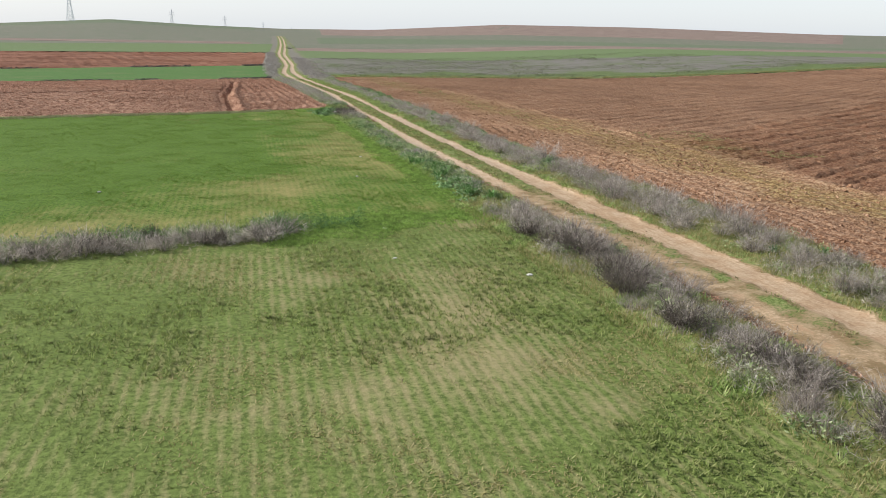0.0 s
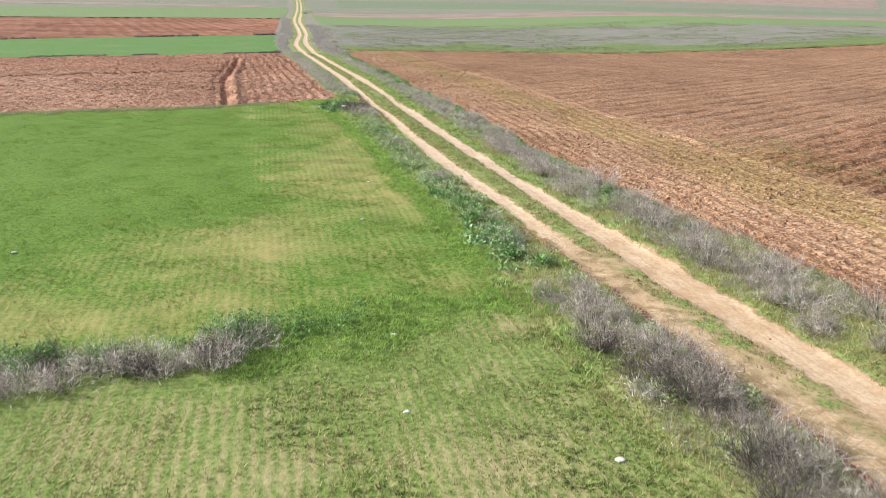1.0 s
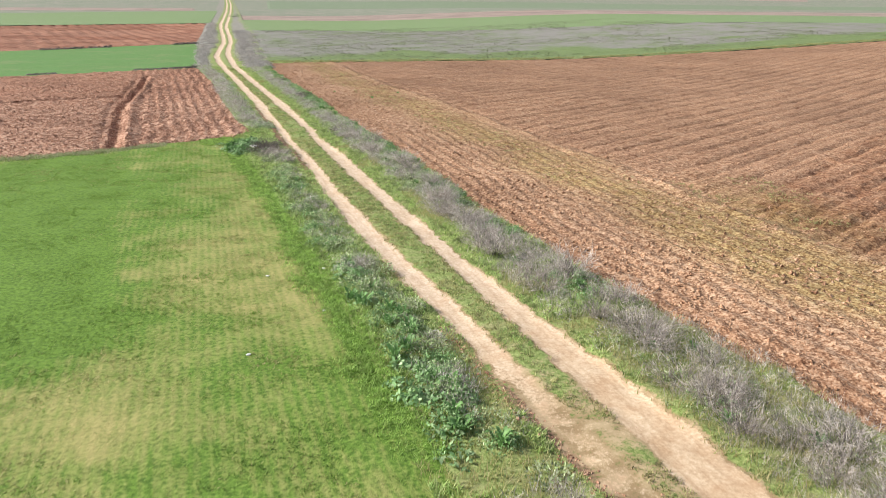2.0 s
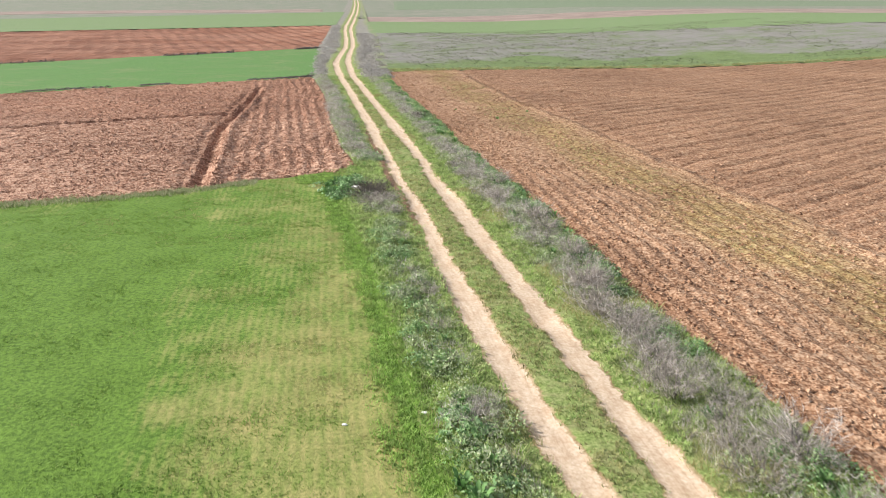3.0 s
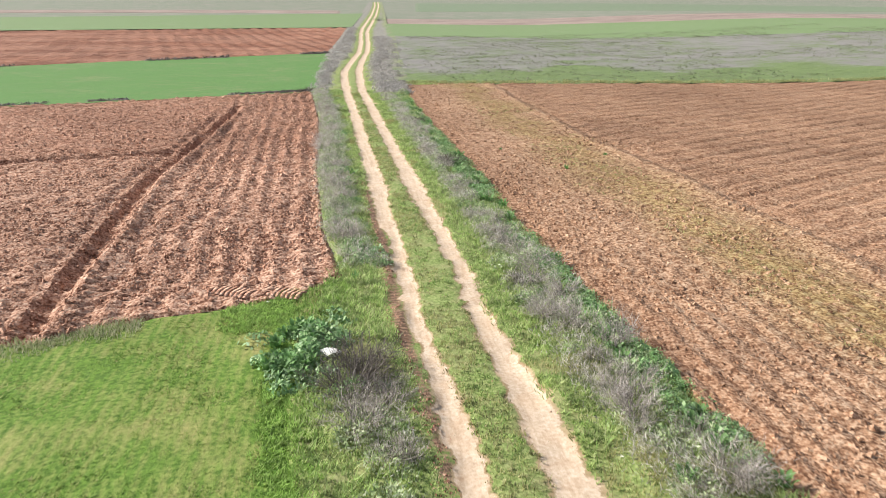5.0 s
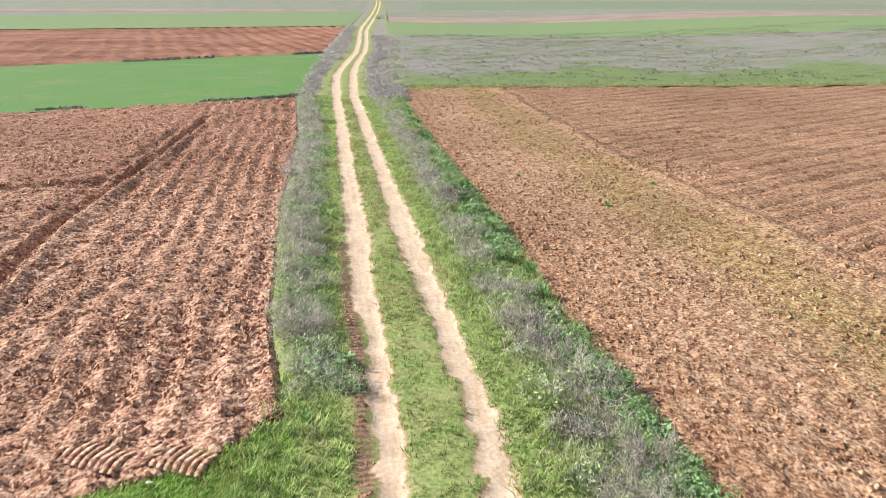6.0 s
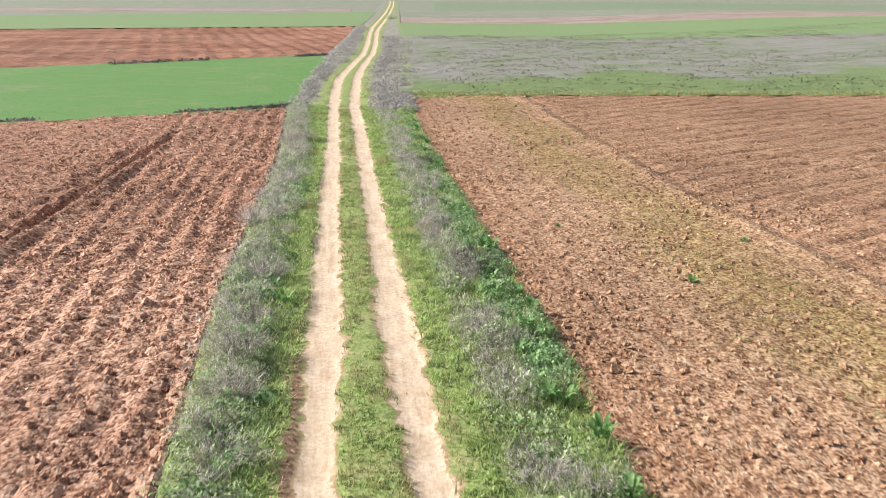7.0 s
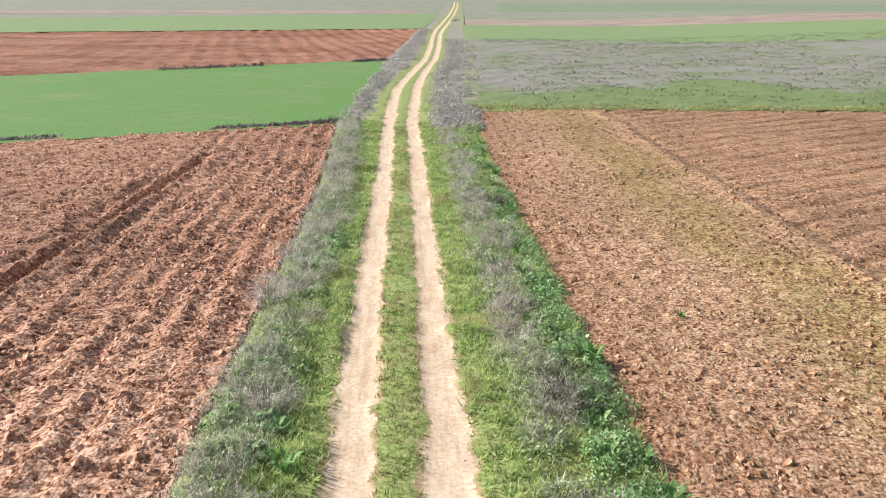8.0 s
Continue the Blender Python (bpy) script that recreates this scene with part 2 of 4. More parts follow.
def leaf_material(name, cols, rough=0.7, thin=0.0, clumps=0.0):
    """Blades, leaves or twigs: each island of the mesh takes its own tone."""
    m, n, l, b = material(name)
    g = n.new("ShaderNodeNewGeometry")
    o = n.new("ShaderNodeObjectInfo")
    v = math_node(n, l, "ADD", math_node(n, l, "MULTIPLY", g.outputs["Random Per Island"], 0.7), math_node(n, l, "MULTIPLY", o.outputs["Random"], 0.3))
    k = len(cols) - 1
    col = ramp(n, l, v, [(i / k, c) for i, c in enumerate(cols)])
    if clumps:
        spots = noise_node(n, l, g.outputs["Position"], 3.6, 3, 0.6)
        lo, hi = 1 - clumps, 1 + 0.7 * clumps
        col = mix(n, l, 1.0, col, ramp(n, l, spots, [(0.36, (lo, lo, lo)), (0.5, (1, 1, 1)), (0.64, (hi, hi, hi))]), "MULTIPLY")
    l.new(col, b.inputs["Base Color"])
    b.inputs["Roughness"].default_value = rough
    b.inputs["Specular IOR Level"].default_value = 0.25
    if thin:
        glow, both = n.new("ShaderNodeBsdfTranslucent"), n.new("ShaderNodeMixShader")
        l.new(col, glow.inputs["Color"])
        both.inputs[0].default_value = thin
        l.new(b.outputs[0], both.inputs[1])
        l.new(glow.outputs[0], both.inputs[2])
        l.new(both.outputs[0], n["Material Output"].inputs["Surface"])
    return m


SOIL_L = soil_material("soil_red", (0.15, 0.067, 0.04), (0.40, 0.217, 0.14), (0.61, 0.41, 0.295))
SOIL_R = soil_material("soil_tan", (0.16, 0.078, 0.043), (0.355, 0.204, 0.119), (0.54, 0.37, 0.245), (0.82, 0.92, 0.66), 0.95)
SOIL_FAR = soil_material("soil_far", (0.18, 0.078, 0.048), (0.32, 0.155, 0.10), (0.43, 0.24, 0.16))
CLOD = soil_material("clod", (0.20, 0.095, 0.06), (0.45, 0.248, 0.163), (0.69, 0.47, 0.345), clod=True)
TURF_FRONT = grass_ground("turf_front", (0.17, 0.225, 0.06), (0.11, 0.15, 0.038), (0.375, 0.325, 0.165), 0.50, 2, 0.12, 0.38, 0.24)
TURF_CROP = grass_ground("turf_crop", (0.117, 0.197, 0.031), (0.072, 0.132, 0.02), (0.37, 0.315, 0.125), 0.46, 2, 0.07, 0.36, 0.36)
TURF_FAR = grass_ground("turf_far", (0.104, 0.20, 0.056), (0.078, 0.158, 0.042), (0.18, 0.215, 0.09), 0.50)
# Distant green, paled and greyed to put the air's haze into its colour
TURF_HAZED = grass_ground("turf_hazed", (0.168, 0.226, 0.10), (0.138, 0.19, 0.082), (0.23, 0.24, 0.15), 0.54)
SCRUB = grass_ground("scrub_far", (0.15, 0.195, 0.075), (0.09, 0.12, 0.05), (0.225, 0.207, 0.185), 0.44)
# Turf and soil of the far hills: distance haze painted in as paler colour
TURF_HILL_HAZED = grass_ground("turf_hill_hazed", (0.165, 0.20, 0.122), (0.14, 0.175, 0.105), (0.225, 0.215, 0.165), 0.52)
SOIL_HILL_HAZED = soil_material("soil_hill_hazed", (0.24, 0.175, 0.145), (0.30, 0.228, 0.19), (0.36, 0.28, 0.235))
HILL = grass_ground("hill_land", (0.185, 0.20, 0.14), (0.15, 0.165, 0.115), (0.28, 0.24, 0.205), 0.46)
BLADE_GREEN = leaf_material("blade_green", [(0.175, 0.235, 0.064), (0.245, 0.305, 0.09), (0.32, 0.37, 0.13), (0.43, 0.42, 0.20)], thin=0.45, clumps=0.5)
BLADE_DRY = leaf_material("blade_dry", [(0.20, 0.235, 0.07), (0.29, 0.295, 0.10), (0.42, 0.37, 0.17), (0.56, 0.47, 0.27)], thin=0.4)
LEAF = leaf_material("leaf", [(0.10, 0.19, 0.062), (0.23, 0.375, 0.145), (0.40, 0.515, 0.26)], 0.55, thin=0.28, clumps=0.5)
TWIG = leaf_material("twig", [(0.24, 0.20, 0.17), (0.43, 0.375, 0.33), (0.60, 0.53, 0.475), (0.76, 0.685, 0.62)], 0.9, thin=0.45, clumps=0.5)
DARK_TWIG = leaf_material("dark_twig", [(0.07, 0.055, 0.045), (0.13, 0.11, 0.09), (0.22, 0.19, 0.165)], 0.9, thin=0.2)
STEM = leaf_material("stem", [(0.11, 0.09, 0.08), (0.19, 0.16, 0.145), (0.28, 0.245, 0.225)], 0.9)
CLOD_TAN = soil_material("clod_tan", (0.19, 0.095, 0.053), (0.39, 0.225, 0.133), (0.60, 0.41, 0.275), clod=True)
BLADE_CROP = leaf_material("blade_crop", [(0.125, 0.22, 0.037), (0.175, 0.28, 0.047), (0.24, 0.335, 0.075), (0.335, 0.38, 0.12)], thin=0.45)
BLADE_STRIP = leaf_material("blade_strip", [(0.185, 0.20, 0.072), (0.275, 0.285, 0.107), (0.385, 0.37, 0.16), (0.51, 0.45, 0.255)], thin=0.45, clumps=0.5)
BLADE_VERGE = leaf_material("blade_verge", [(0.16, 0.255, 0.068), (0.275, 0.39, 0.115), (0.395, 0.485, 0.175), (0.54, 0.535, 0.285)], thin=0.45, clumps=0.5)
BLADE_TALL = leaf_material("blade_tall", [(0.18, 0.305, 0.062), (0.285, 0.43, 0.10), (0.41, 0.535, 0.16)], thin=0.5, clumps=0.35)
BLADE_BANK = leaf_material("blade_bank", [(0.12, 0.175, 0.05), (0.22, 0.29, 0.10), (0.37, 0.36, 0.20), (0.46, 0.42, 0.30)], thin=0.4)
HERB = leaf_material("herb_leaf", [(0.17, 0.265, 0.095), (0.31, 0.405, 0.175), (0.45, 0.495, 0.29), (0.60, 0.59, 0.455)], 0.8, thin=0.28, clumps=0.5)
LEAF_DARK = leaf_material("dark_leaf", [(0.065, 0.145, 0.045), (0.14, 0.265, 0.08), (0.26, 0.39, 0.155)], 0.6, thin=0.25, clumps=0.35)
GREY = leaf_material("grey_stems", [(0.23, 0.205, 0.17), (0.41, 0.37, 0.32), (0.58, 0.53, 0.47), (0.76, 0.70, 0.63)], 0.9, thin=0.4, clumps=0.7)
FAR_GREY = leaf_material("far_grey_stems", [(0.29, 0.265, 0.235), (0.41, 0.38, 0.345), (0.52, 0.485, 0.445)], 0.9, thin=0.3, clumps=0.3)
FALLOW = leaf_material("fallow_leaf", [(0.12, 0.14, 0.075), (0.20, 0.215, 0.13), (0.33, 0.315, 0.255)], 0.9, thin=0.25, clumps=0.3)
LEAF_BROAD = leaf_material("broad_leaf", [(0.085, 0.18, 0.062), (0.215, 0.36, 0.14), (0.42, 0.54, 0.285)], 0.5, thin=0.25, clumps=0.4)
STONE = leaf_material("pale_stone", [(0.58, 0.55, 0.49), (0.70, 0.67, 0.61), (0.80, 0.77, 0.72)], 0.9)
# Pylon steel, lightened so that its colour carries the haze of distance
STEEL_HAZED = leaf_material("hazed_steel", [(0.60, 0.64, 0.68), (0.68, 0.72, 0.76)], 0.5)


def track_material():
    m, n, l, b = material("farm_track")
    c = coords(n, l)
    fine = noise_node(n, l, c, 12.0, 7, 0.75)
    mid = noise_node(n, l, c, 1.6, 5, 0.65)
    sand = ramp(n, l, fine, [(0.32, (0.41, 0.29, 0.195)), (0.5, (0.56, 0.43, 0.31)), (0.68, (0.67, 0.55, 0.43))])
    sand = mix(n, l, ramp(n, l, mid, [(0.45, (0, 0, 0)), (0.75, (0.5, 0.5, 0.5))]), sand, (0.42, 0.26, 0.15))
    streak = noise_node(n, l, coords(n, l, (7.0, 0.7, 1)), 1.0, 5, 0.65)
    sand = mix(n, l, 1.0, sand, ramp(n, l, streak, [(0.36, (0.86, 0.82, 0.78)), (0.52, (1.0, 1.0, 1.0)), (0.7, (1.05, 1.05, 1.05))]), "MULTIPLY")
    far = n.new("ShaderNodeAttribute")
    far.attribute_name = "ochre"
    sand = mix(n, l, far.outputs["Fac"], sand, ramp(n, l, noise_node(n, l, c, 0.9, 5, 0.7), [(0.36, (0.86, 0.77, 0.66)), (0.56, (1.0, 0.97, 0.90))]), "MULTIPLY")
    turf = ramp(n, l, fine, [(0.40, (0.105, 0.14, 0.04)), (0.5, (0.19, 0.245, 0.07)), (0.60, (0.31, 0.345, 0.135))])
    turf = mix(n, l, ramp(n, l, mid, [(0.45, (0, 0, 0)), (0.65, (0.5, 0.5, 0.5))]), turf, (0.33, 0.28, 0.15))
    red = ramp(n, l, fine, [(0.36, (0.10, 0.062, 0.04)), (0.62, (0.30, 0.19, 0.124))])
    # Tread lugs: the shading of their ridges is painted as colour bands
    lugs = n.new("ShaderNodeTexWave")
    lugs.bands_direction = "Y"
    lugs.inputs["Scale"].default_value, lugs.inputs["Distortion"].default_value = 1.7, 3.0
    l.new(c, lugs.inputs["Vector"])
    red = mix(n, l, 1.0, red, ramp(n, l, lugs.outputs["Fac"], [(0.25, (0.72, 0.70, 0.69)), (0.75, (1.2, 1.17, 1.15))]), "MULTIPLY")
    rank = n.new("ShaderNodeAttribute")
    rank.attribute_name = "scrub"
    turf = mix(n, l, rank.outputs["Fac"], turf, ramp(n, l, fine, [(0.36, (0.15, 0.14, 0.11)), (0.62, (0.31, 0.285, 0.24))]))
    worn = ramp(n, l, mid, [(0.4, (0.29, 0.185, 0.105)), (0.6, (0.42, 0.31, 0.185))])
    bare, bank = n.new("ShaderNodeAttribute"), n.new("ShaderNodeAttribute")
    bare.attribute_name, bank.attribute_name = "bare", "bank"
    rag = math_node(n, l, "ADD", math_node(n, l, "MULTIPLY", math_node(n, l, "SUBTRACT", fine, 0.5), 1.0), math_node(n, l, "MULTIPLY", math_node(n, l, "SUBTRACT", mid, 0.5), 0.8))
    f = ramp(n, l, math_node(n, l, "ADD", bare.outputs["Fac"], rag), [(0.48, (0, 0, 0)), (0.64, (1, 1, 1))])
    e = ramp(n, l, math_node(n, l, "ADD", bare.outputs["Fac"], rag), [(0.22, (0, 0, 0)), (0.36, (0.9, 0.9, 0.9))])
    g = ramp(n, l, math_node(n, l, "ADD", bank.outputs["Fac"], rag), [(0.45, (0, 0, 0)), (0.6, (1, 1, 1))])
    l.new(mix(n, l, f, mix(n, l, e, mix(n, l, g, turf, red), worn), sand), b.inputs["Base Color"])
    b.inputs["Roughness"].default_value = 0.95
    b.inputs["Specular IOR Level"].default_value = 0.15
    relief(n, l, b, fine, 0.4, 0.025)
    return m


TRACK = track_material()

# ---- the land ----
# The ground: one sheet to the horizon, finer near the track
gx = np.sinh(np.linspace(-1, 1, 161) * 6.2) / np.sinh(6.2) * 4500
gy = np.sinh(np.linspace(-1, 1, 181) * 6.0) / np.sinh(6.0) * 4500
GX, GY = np.meshgrid(gx, gy)
GZ = ground_z(GX, GY) - 0.05 - 0.4 * smooth(300, 240, np.hypot(GX, GY))
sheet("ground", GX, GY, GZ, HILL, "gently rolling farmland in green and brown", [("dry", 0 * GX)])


def ploughed(name, right, left, rows, cols, ease, mat, label, furrow, amp, weedy=None, red=None, bend=None, lead=(0.5, 0.5)):
    x, y = patch(right, left, rows, cols, ease, lead)
    if bend is not None:
        y = bend(x, y)
    if "east" in name:
        amp = amp * (1 + 0.8 * rough_part(x, y))
    z = ground_z(x, y) + 0.04 + furrow(x, y)
    wx, wy = x + 0.5 * (vnoise(x, y, 0.6, 87) - 0.5), y + 0.5 * (vnoise(x, y, 0.6, 88) - 0.5)
    lev, far = cells(0.75 * wx, wy, 0.44, 1)
    lev2, far2 = cells(0.8 * wx, wy, 0.23, 4)
    z = z + 0.7 * amp * (lev - 0.5 - 0.3 * far) + 0.95 * amp * (lev2 - 0.5 - 0.3 * far2) + 0.08 * (vnoise(x, y, 2.2, 3) - 0.5) + 0.2 * amp
    i, j = np.indices(x.shape)
    edge = np.minimum(np.minimum(i, x.shape[0] - 1 - i), j + 0.0)
    z = z - 0.16 * np.clip(1 - edge / 3, 0, 1)
    return sheet(name, x, y, z, mat, label, [("weedy", 0 * x if weedy is None else weedy(x, y)), ("red", 0 * x if red is None else red(x, y))], False, 0.0)


def furrow_left(x, y):
    wheel = np.interp(y, [-15, 4, 12, 21, 31], [-13.2, -13.6, -13.1, -12.8, -12.4])
    rows = (0.014 + 0.05 * vnoise(x, y, 1.4, 51)) * np.cos((x + 0.02 * y + 0.4 * vnoise(x, y, 2.5, 52)) * 2 * math.pi / 0.82) * smooth(-14.5, -13.2, x)
    ends = smooth(34, 31, y) * smooth(-16, -14.5, y)
    rut = -0.42 * np.exp(-((x - wheel) / 0.42) ** 2) - 0.13 * np.exp(-((x - wheel + 0.8) / 0.25) ** 2) + 0.22 * np.exp(-((x - wheel - 0.65) / 0.3) ** 2)
    cross = y - (11.2 + 0.36 * (x + 14)) - 0.6 * (vnoise(x, y, 4, 86) - 0.5)
    return rows + rut * ends + (-0.34 * np.exp(-(cross / 0.34) ** 2) + 0.08 * np.exp(-((cross - 0.6) / 0.35) ** 2)) * (x < -14)


HEAD_Y, HEAD_X = [-60, -25, -14, 5, 15, 35, 50], [12.6, 11.5, 10.8, 9.8, 9.5, 10.1, 10.7]
head_line = lambda y: np.interp(y, HEAD_Y, HEAD_X)


def furrow_right(x, y):
    """Rows along the track by the verge, then a low ridge, then furrows that slant across the field."""
    off = x - head_line(y) + 0.3 * (vnoise(x, y, 2.5, 107) - 0.5)
    head = smooth(-0.3, 1.2, off)
    along = 0.03 * np.cos((x + 0.5 * vnoise(x, y, 3, 122)) * 2 * math.pi / 0.7) * (1 - head) * (0.3 + 0.7 * smooth(-5, -20, y))
    turn = (y - 0.55 * x + 0.5 * vnoise(x, y, 6, 83)) / 1.9
    groove = lambda s, w: np.exp(-((s - np.floor(s) - 0.5) * 1.9 / w) ** 2)
    across = (0.03 * np.cos(turn * 2 * math.pi) - (0.035 + 0.06 * vnoise(x, y, 3, 84)) * (1 + 0.3 * rough_part(x, y)) * (0.5 + vnoise(x, y, 1.3, 106)) * groove(turn, 0.22) - 0.05 * groove(turn + 0.45, 0.18)) * head
    return along + across + 0.09 * np.exp(-(off / 0.4) ** 2) - 0.07 * np.exp(-((off - 0.8) / 0.3) ** 2)


def weeds_right(x, y):
    band = np.exp(-((x - head_line(y) + 2.5 + 2.0 * (vnoise(x, y, 4, 108) - 0.5)) / 1.9) ** 2)
    return np.clip(1.1 * band + 0.9 * np.exp(-((x - 14) / 2.5) ** 2 - ((y + 36) / 5) ** 2), 0, 1)


NEAR_X, NEAR_Y = [-62, -40, -29, -20.3, -16.9, -13.2, -11.4, -9.5, -8.4, -7.4, -6.9, -6.1, -5.3], [-24, -20.0, -18.0, -16.2, -15.8, -14.9, -13.9, -13.3, -12.9, -12.7, -12.2, -11.6, -10.7]
near_edge = lambda x: np.interp(x, NEAR_X, NEAR_Y) + 0.25 * (vnoise(x, 0 * x, 0.9, 81) - 0.5)
def rough_part(x, y):
    """The freshly turned, darker part of the east field."""
    return smooth(-1.0, 1.0, x - ROUGH_X) * smooth(0.8, -0.8, y - ROUGH_Y - ROUGH_SLOPE * (x - ROUGH_X))


ROUGH_X, ROUGH_Y, ROUGH_SLOPE = 13.0, -34.5, 0.68
PLOUGH_L = [(-5.3, -10.6), (-5.8, -6.0), (-6.1, 5.0), (-6.0, 20.0), (-6.6, 37.6), (-6.95, 44.4)]
ploughed("ploughed_field_west", PLOUGH_L, [(-62, -25), (-62, 22.3)], 470, 290, 1.28, SOIL_L, "freshly ploughed red-brown field with rough clods", furrow_left, 0.086, red=lambda x, y: 0.7 * smooth(2, 18, y + 3 * vnoise(x, y, 6, 117)), bend=lambda x, y: y + (near_edge(x) - (-10.6 + 0.254 * (x + 5.3))) * smooth(14, 0, y - (-10.6 + 0.254 * (x + 5.3))), lead=(0.6, 0.42))
rx = [(float(EDGE_R(v)), v) for v in np.linspace(-130, 52.0, 24)]
ploughed("ploughed_field_east", rx, [(110, -130), (110, -20), (112, 43)], 640, 250, 1.62, SOIL_R, "ploughed tan-brown field with furrows and thin weeds", furrow_right, 0.044, weeds_right, lambda x, y: np.maximum(0.6 * np.exp(-(np.maximum(x - EDGE_R(y), 0) / 1.7) ** 2), np.maximum(0.45 * smooth(0, 1.5, x - head_line(y)), 0.9 * rough_part(x, y))), lead=(0.07, 0.34))


def turf(name, right, left, rows, cols, ease, mat, label, lift=0.02, dry=None, bumps=0.06, sink=None):
    x, y = patch(right, left, rows, cols, ease)
    z = ground_z(x, y) + lift + bumps * (vnoise(x, y, 1.3, 5) - 0.5) + 0.5 * bumps * (vnoise(x, y, 0.4, 6) - 0.5)
    if sink is not None:
        z = z - 0.45 * smooth(0.05, 0.5, y - sink(x))
    return sheet(name, x, y, z, mat, label, [("dry", 0 * x if dry is None else dry(x, y))], name[:3] != "far", 0.0)


def crop_dryness(x, y):
    """Where the young cereal yellows: a broad straw patch, a thin strip by the verge and along the hedge; it stays lush further in."""
    w = 1.2 * (vnoise(x, y, 1.1, 90) - 0.5) + 0.9 * (vnoise(x, y, 0.45, 123) - 0.5)
    patch_a = smooth(-12.6, -8.6, x + w) * smooth(-5.6, -6.4, x) * smooth(-28, -34.5, y + w) * smooth(-47, -39, y)
    strip = smooth(-10.6, -7.8, x + 0.6 * w) * smooth(-5.8, -6.5, x) * smooth(-16, -20, y) * smooth(-33, -30, y)
    d = 0.14 * patch_a + 0.08 * strip + 0.16 * np.exp(-((x + 11.3) / 0.8) ** 2 - ((y + 36.9) / 0.8) ** 2)
    d = d + 0.13 * np.exp(-((x + 11.8 + w) / 3.4) ** 2 - ((y + 46 + w) / 2.4) ** 2) + 0.15 * np.exp(-((x + 7) / 1.0) ** 2 - ((y + 50.8) / 0.8) ** 2) + 0.15 * np.exp(-((y + 50.2 - 0.17 * (x + 5)) / 1.5) ** 2) * smooth(-11, -13, x)
    d = d - 0.15 * smooth(-10.5, -14, x + w + 0.35 * np.maximum(-40 - y, 0)) * smooth(-49.5, -43, y + 2 * w) * smooth(-14, -20, y)
    d = d - 0.16 * smooth(0.6, 0.0, EDGE_L(y) - x + 0.4 * w) * smooth(-50, -46, y)
    d = d + 0.35 * np.exp(-((x + 7.35) / 0.45) ** 2 - ((y + 15.2) / 0.9) ** 2)
    return d + 0.10 * (vnoise(x, y, 6, 85) - 0.5) + 0.08 * np.exp(-((x + 11.8) / 0.3) ** 2) * vnoise(x, y, 3, 71)


def meadow_dryness(x, y):
    """Straw patches in the near meadow."""
    d = sum(0.6 * a * np.exp(-((x - p) / r) ** 2 - ((y - q) / r) ** 2) for p, q, r, a in ((-8.9, -62.7, 1.1, 0.26), (-8.0, -60.0, 1.0, 0.26), (-9.4, -65.5, 1.5, 0.24), (-16, -58, 2.2, 0.18), (-13, -66.5, 3.0, 0.12), (-7, -66.5, 1.5, 0.14), (-6.5, -53.7, 1.0, 0.40), (-7.6, -56.4, 0.8, 0.2), (-12.9, -60.7, 1.6, 0.14)))
    return d - 0.16 * np.exp(-((y + 53.2 - 0.5 * (x + 9)) / 0.9) ** 2) * smooth(-13.5, -12, x) * smooth(-6.6, -7.6, x) - 0.08 * np.exp(-((x + 16) / 2) ** 2 - ((y + 61) / 1.2) ** 2)


ex = [(float(EDGE_L(v)) + 0.15, v) for v in np.linspace(-110, -52.4, 12)]
turf("meadow_front", ex, [(-70, -120), (-70, -63.2)], 160, 160, 1.3, TURF_FRONT, "thin green crop with dry straw patches", dry=meadow_dryness)
ex = [(float(EDGE_L(v)) + 0.15, v) for v in np.linspace(-52.5, -10.2, 10)]
turf("crop_field", ex, [(-70, -63.5), (-70, -24.5)], 200, 160, 1.3, TURF_CROP, "bright green young cereal field", dry=crop_dryness, sink=near_edge)
turf("far_crop_west", [(-6.6, 43.5), (-4.6, 102)], [(-200, -34), (-200, -11)], 60, 80, 1.5, TURF_FAR, "flat green cereal field", 0.05)
ploughed("far_ploughed_west", [(-4.7, 101.2), (1.2, 196)], [(-230, -29.4), (-230, 150)], 150, 130, 1.6, SOIL_FAR, "distant dark brown ploughed field", lambda x, y: -0.06 + (0.06 + 0.08 * vnoise(x, y, 9, 89)) * np.cos((x + 0.2 * y + 1.5 * vnoise(x, y, 12, 109)) * 2 * math.pi / 3.1), 0.14, red=lambda x, y: 0.9 * smooth(0.35, 0.75, 0.6 * vnoise(0.25 * x, y, 6, 125) + 0.4 * vnoise(x, y, 3.5, 126)))
turf("far_meadow_west", [(1.6, 193.5), (10.2, 312)], [(-300, 127), (-300, 182)], 30, 60, 1.2, TURF_HAZED, "distant green field with haze put into its colour", 0.10)
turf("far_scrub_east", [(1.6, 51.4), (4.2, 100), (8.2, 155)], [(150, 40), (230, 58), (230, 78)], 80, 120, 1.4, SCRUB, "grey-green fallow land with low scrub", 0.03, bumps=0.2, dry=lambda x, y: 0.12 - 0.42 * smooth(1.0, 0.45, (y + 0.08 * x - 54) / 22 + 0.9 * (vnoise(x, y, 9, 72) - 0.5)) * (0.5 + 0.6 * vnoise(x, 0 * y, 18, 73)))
turf("far_crop_east", [(8.0, 152.5), (12.2, 217)], [(260, 64.5), (300, 117)], 30, 60, 1.2, TURF_HAZED, "distant green cereal field", 0.06)
ploughed("far_fallow_east", [(12.2, 215.5), (15.2, 262)], [(300, 115.5), (320, 165)], 40, 60, 1.2, SOIL_HILL_HAZED, "distant brown fallow strip", lambda x, y: -0.02 + 0 * x, 0.06)


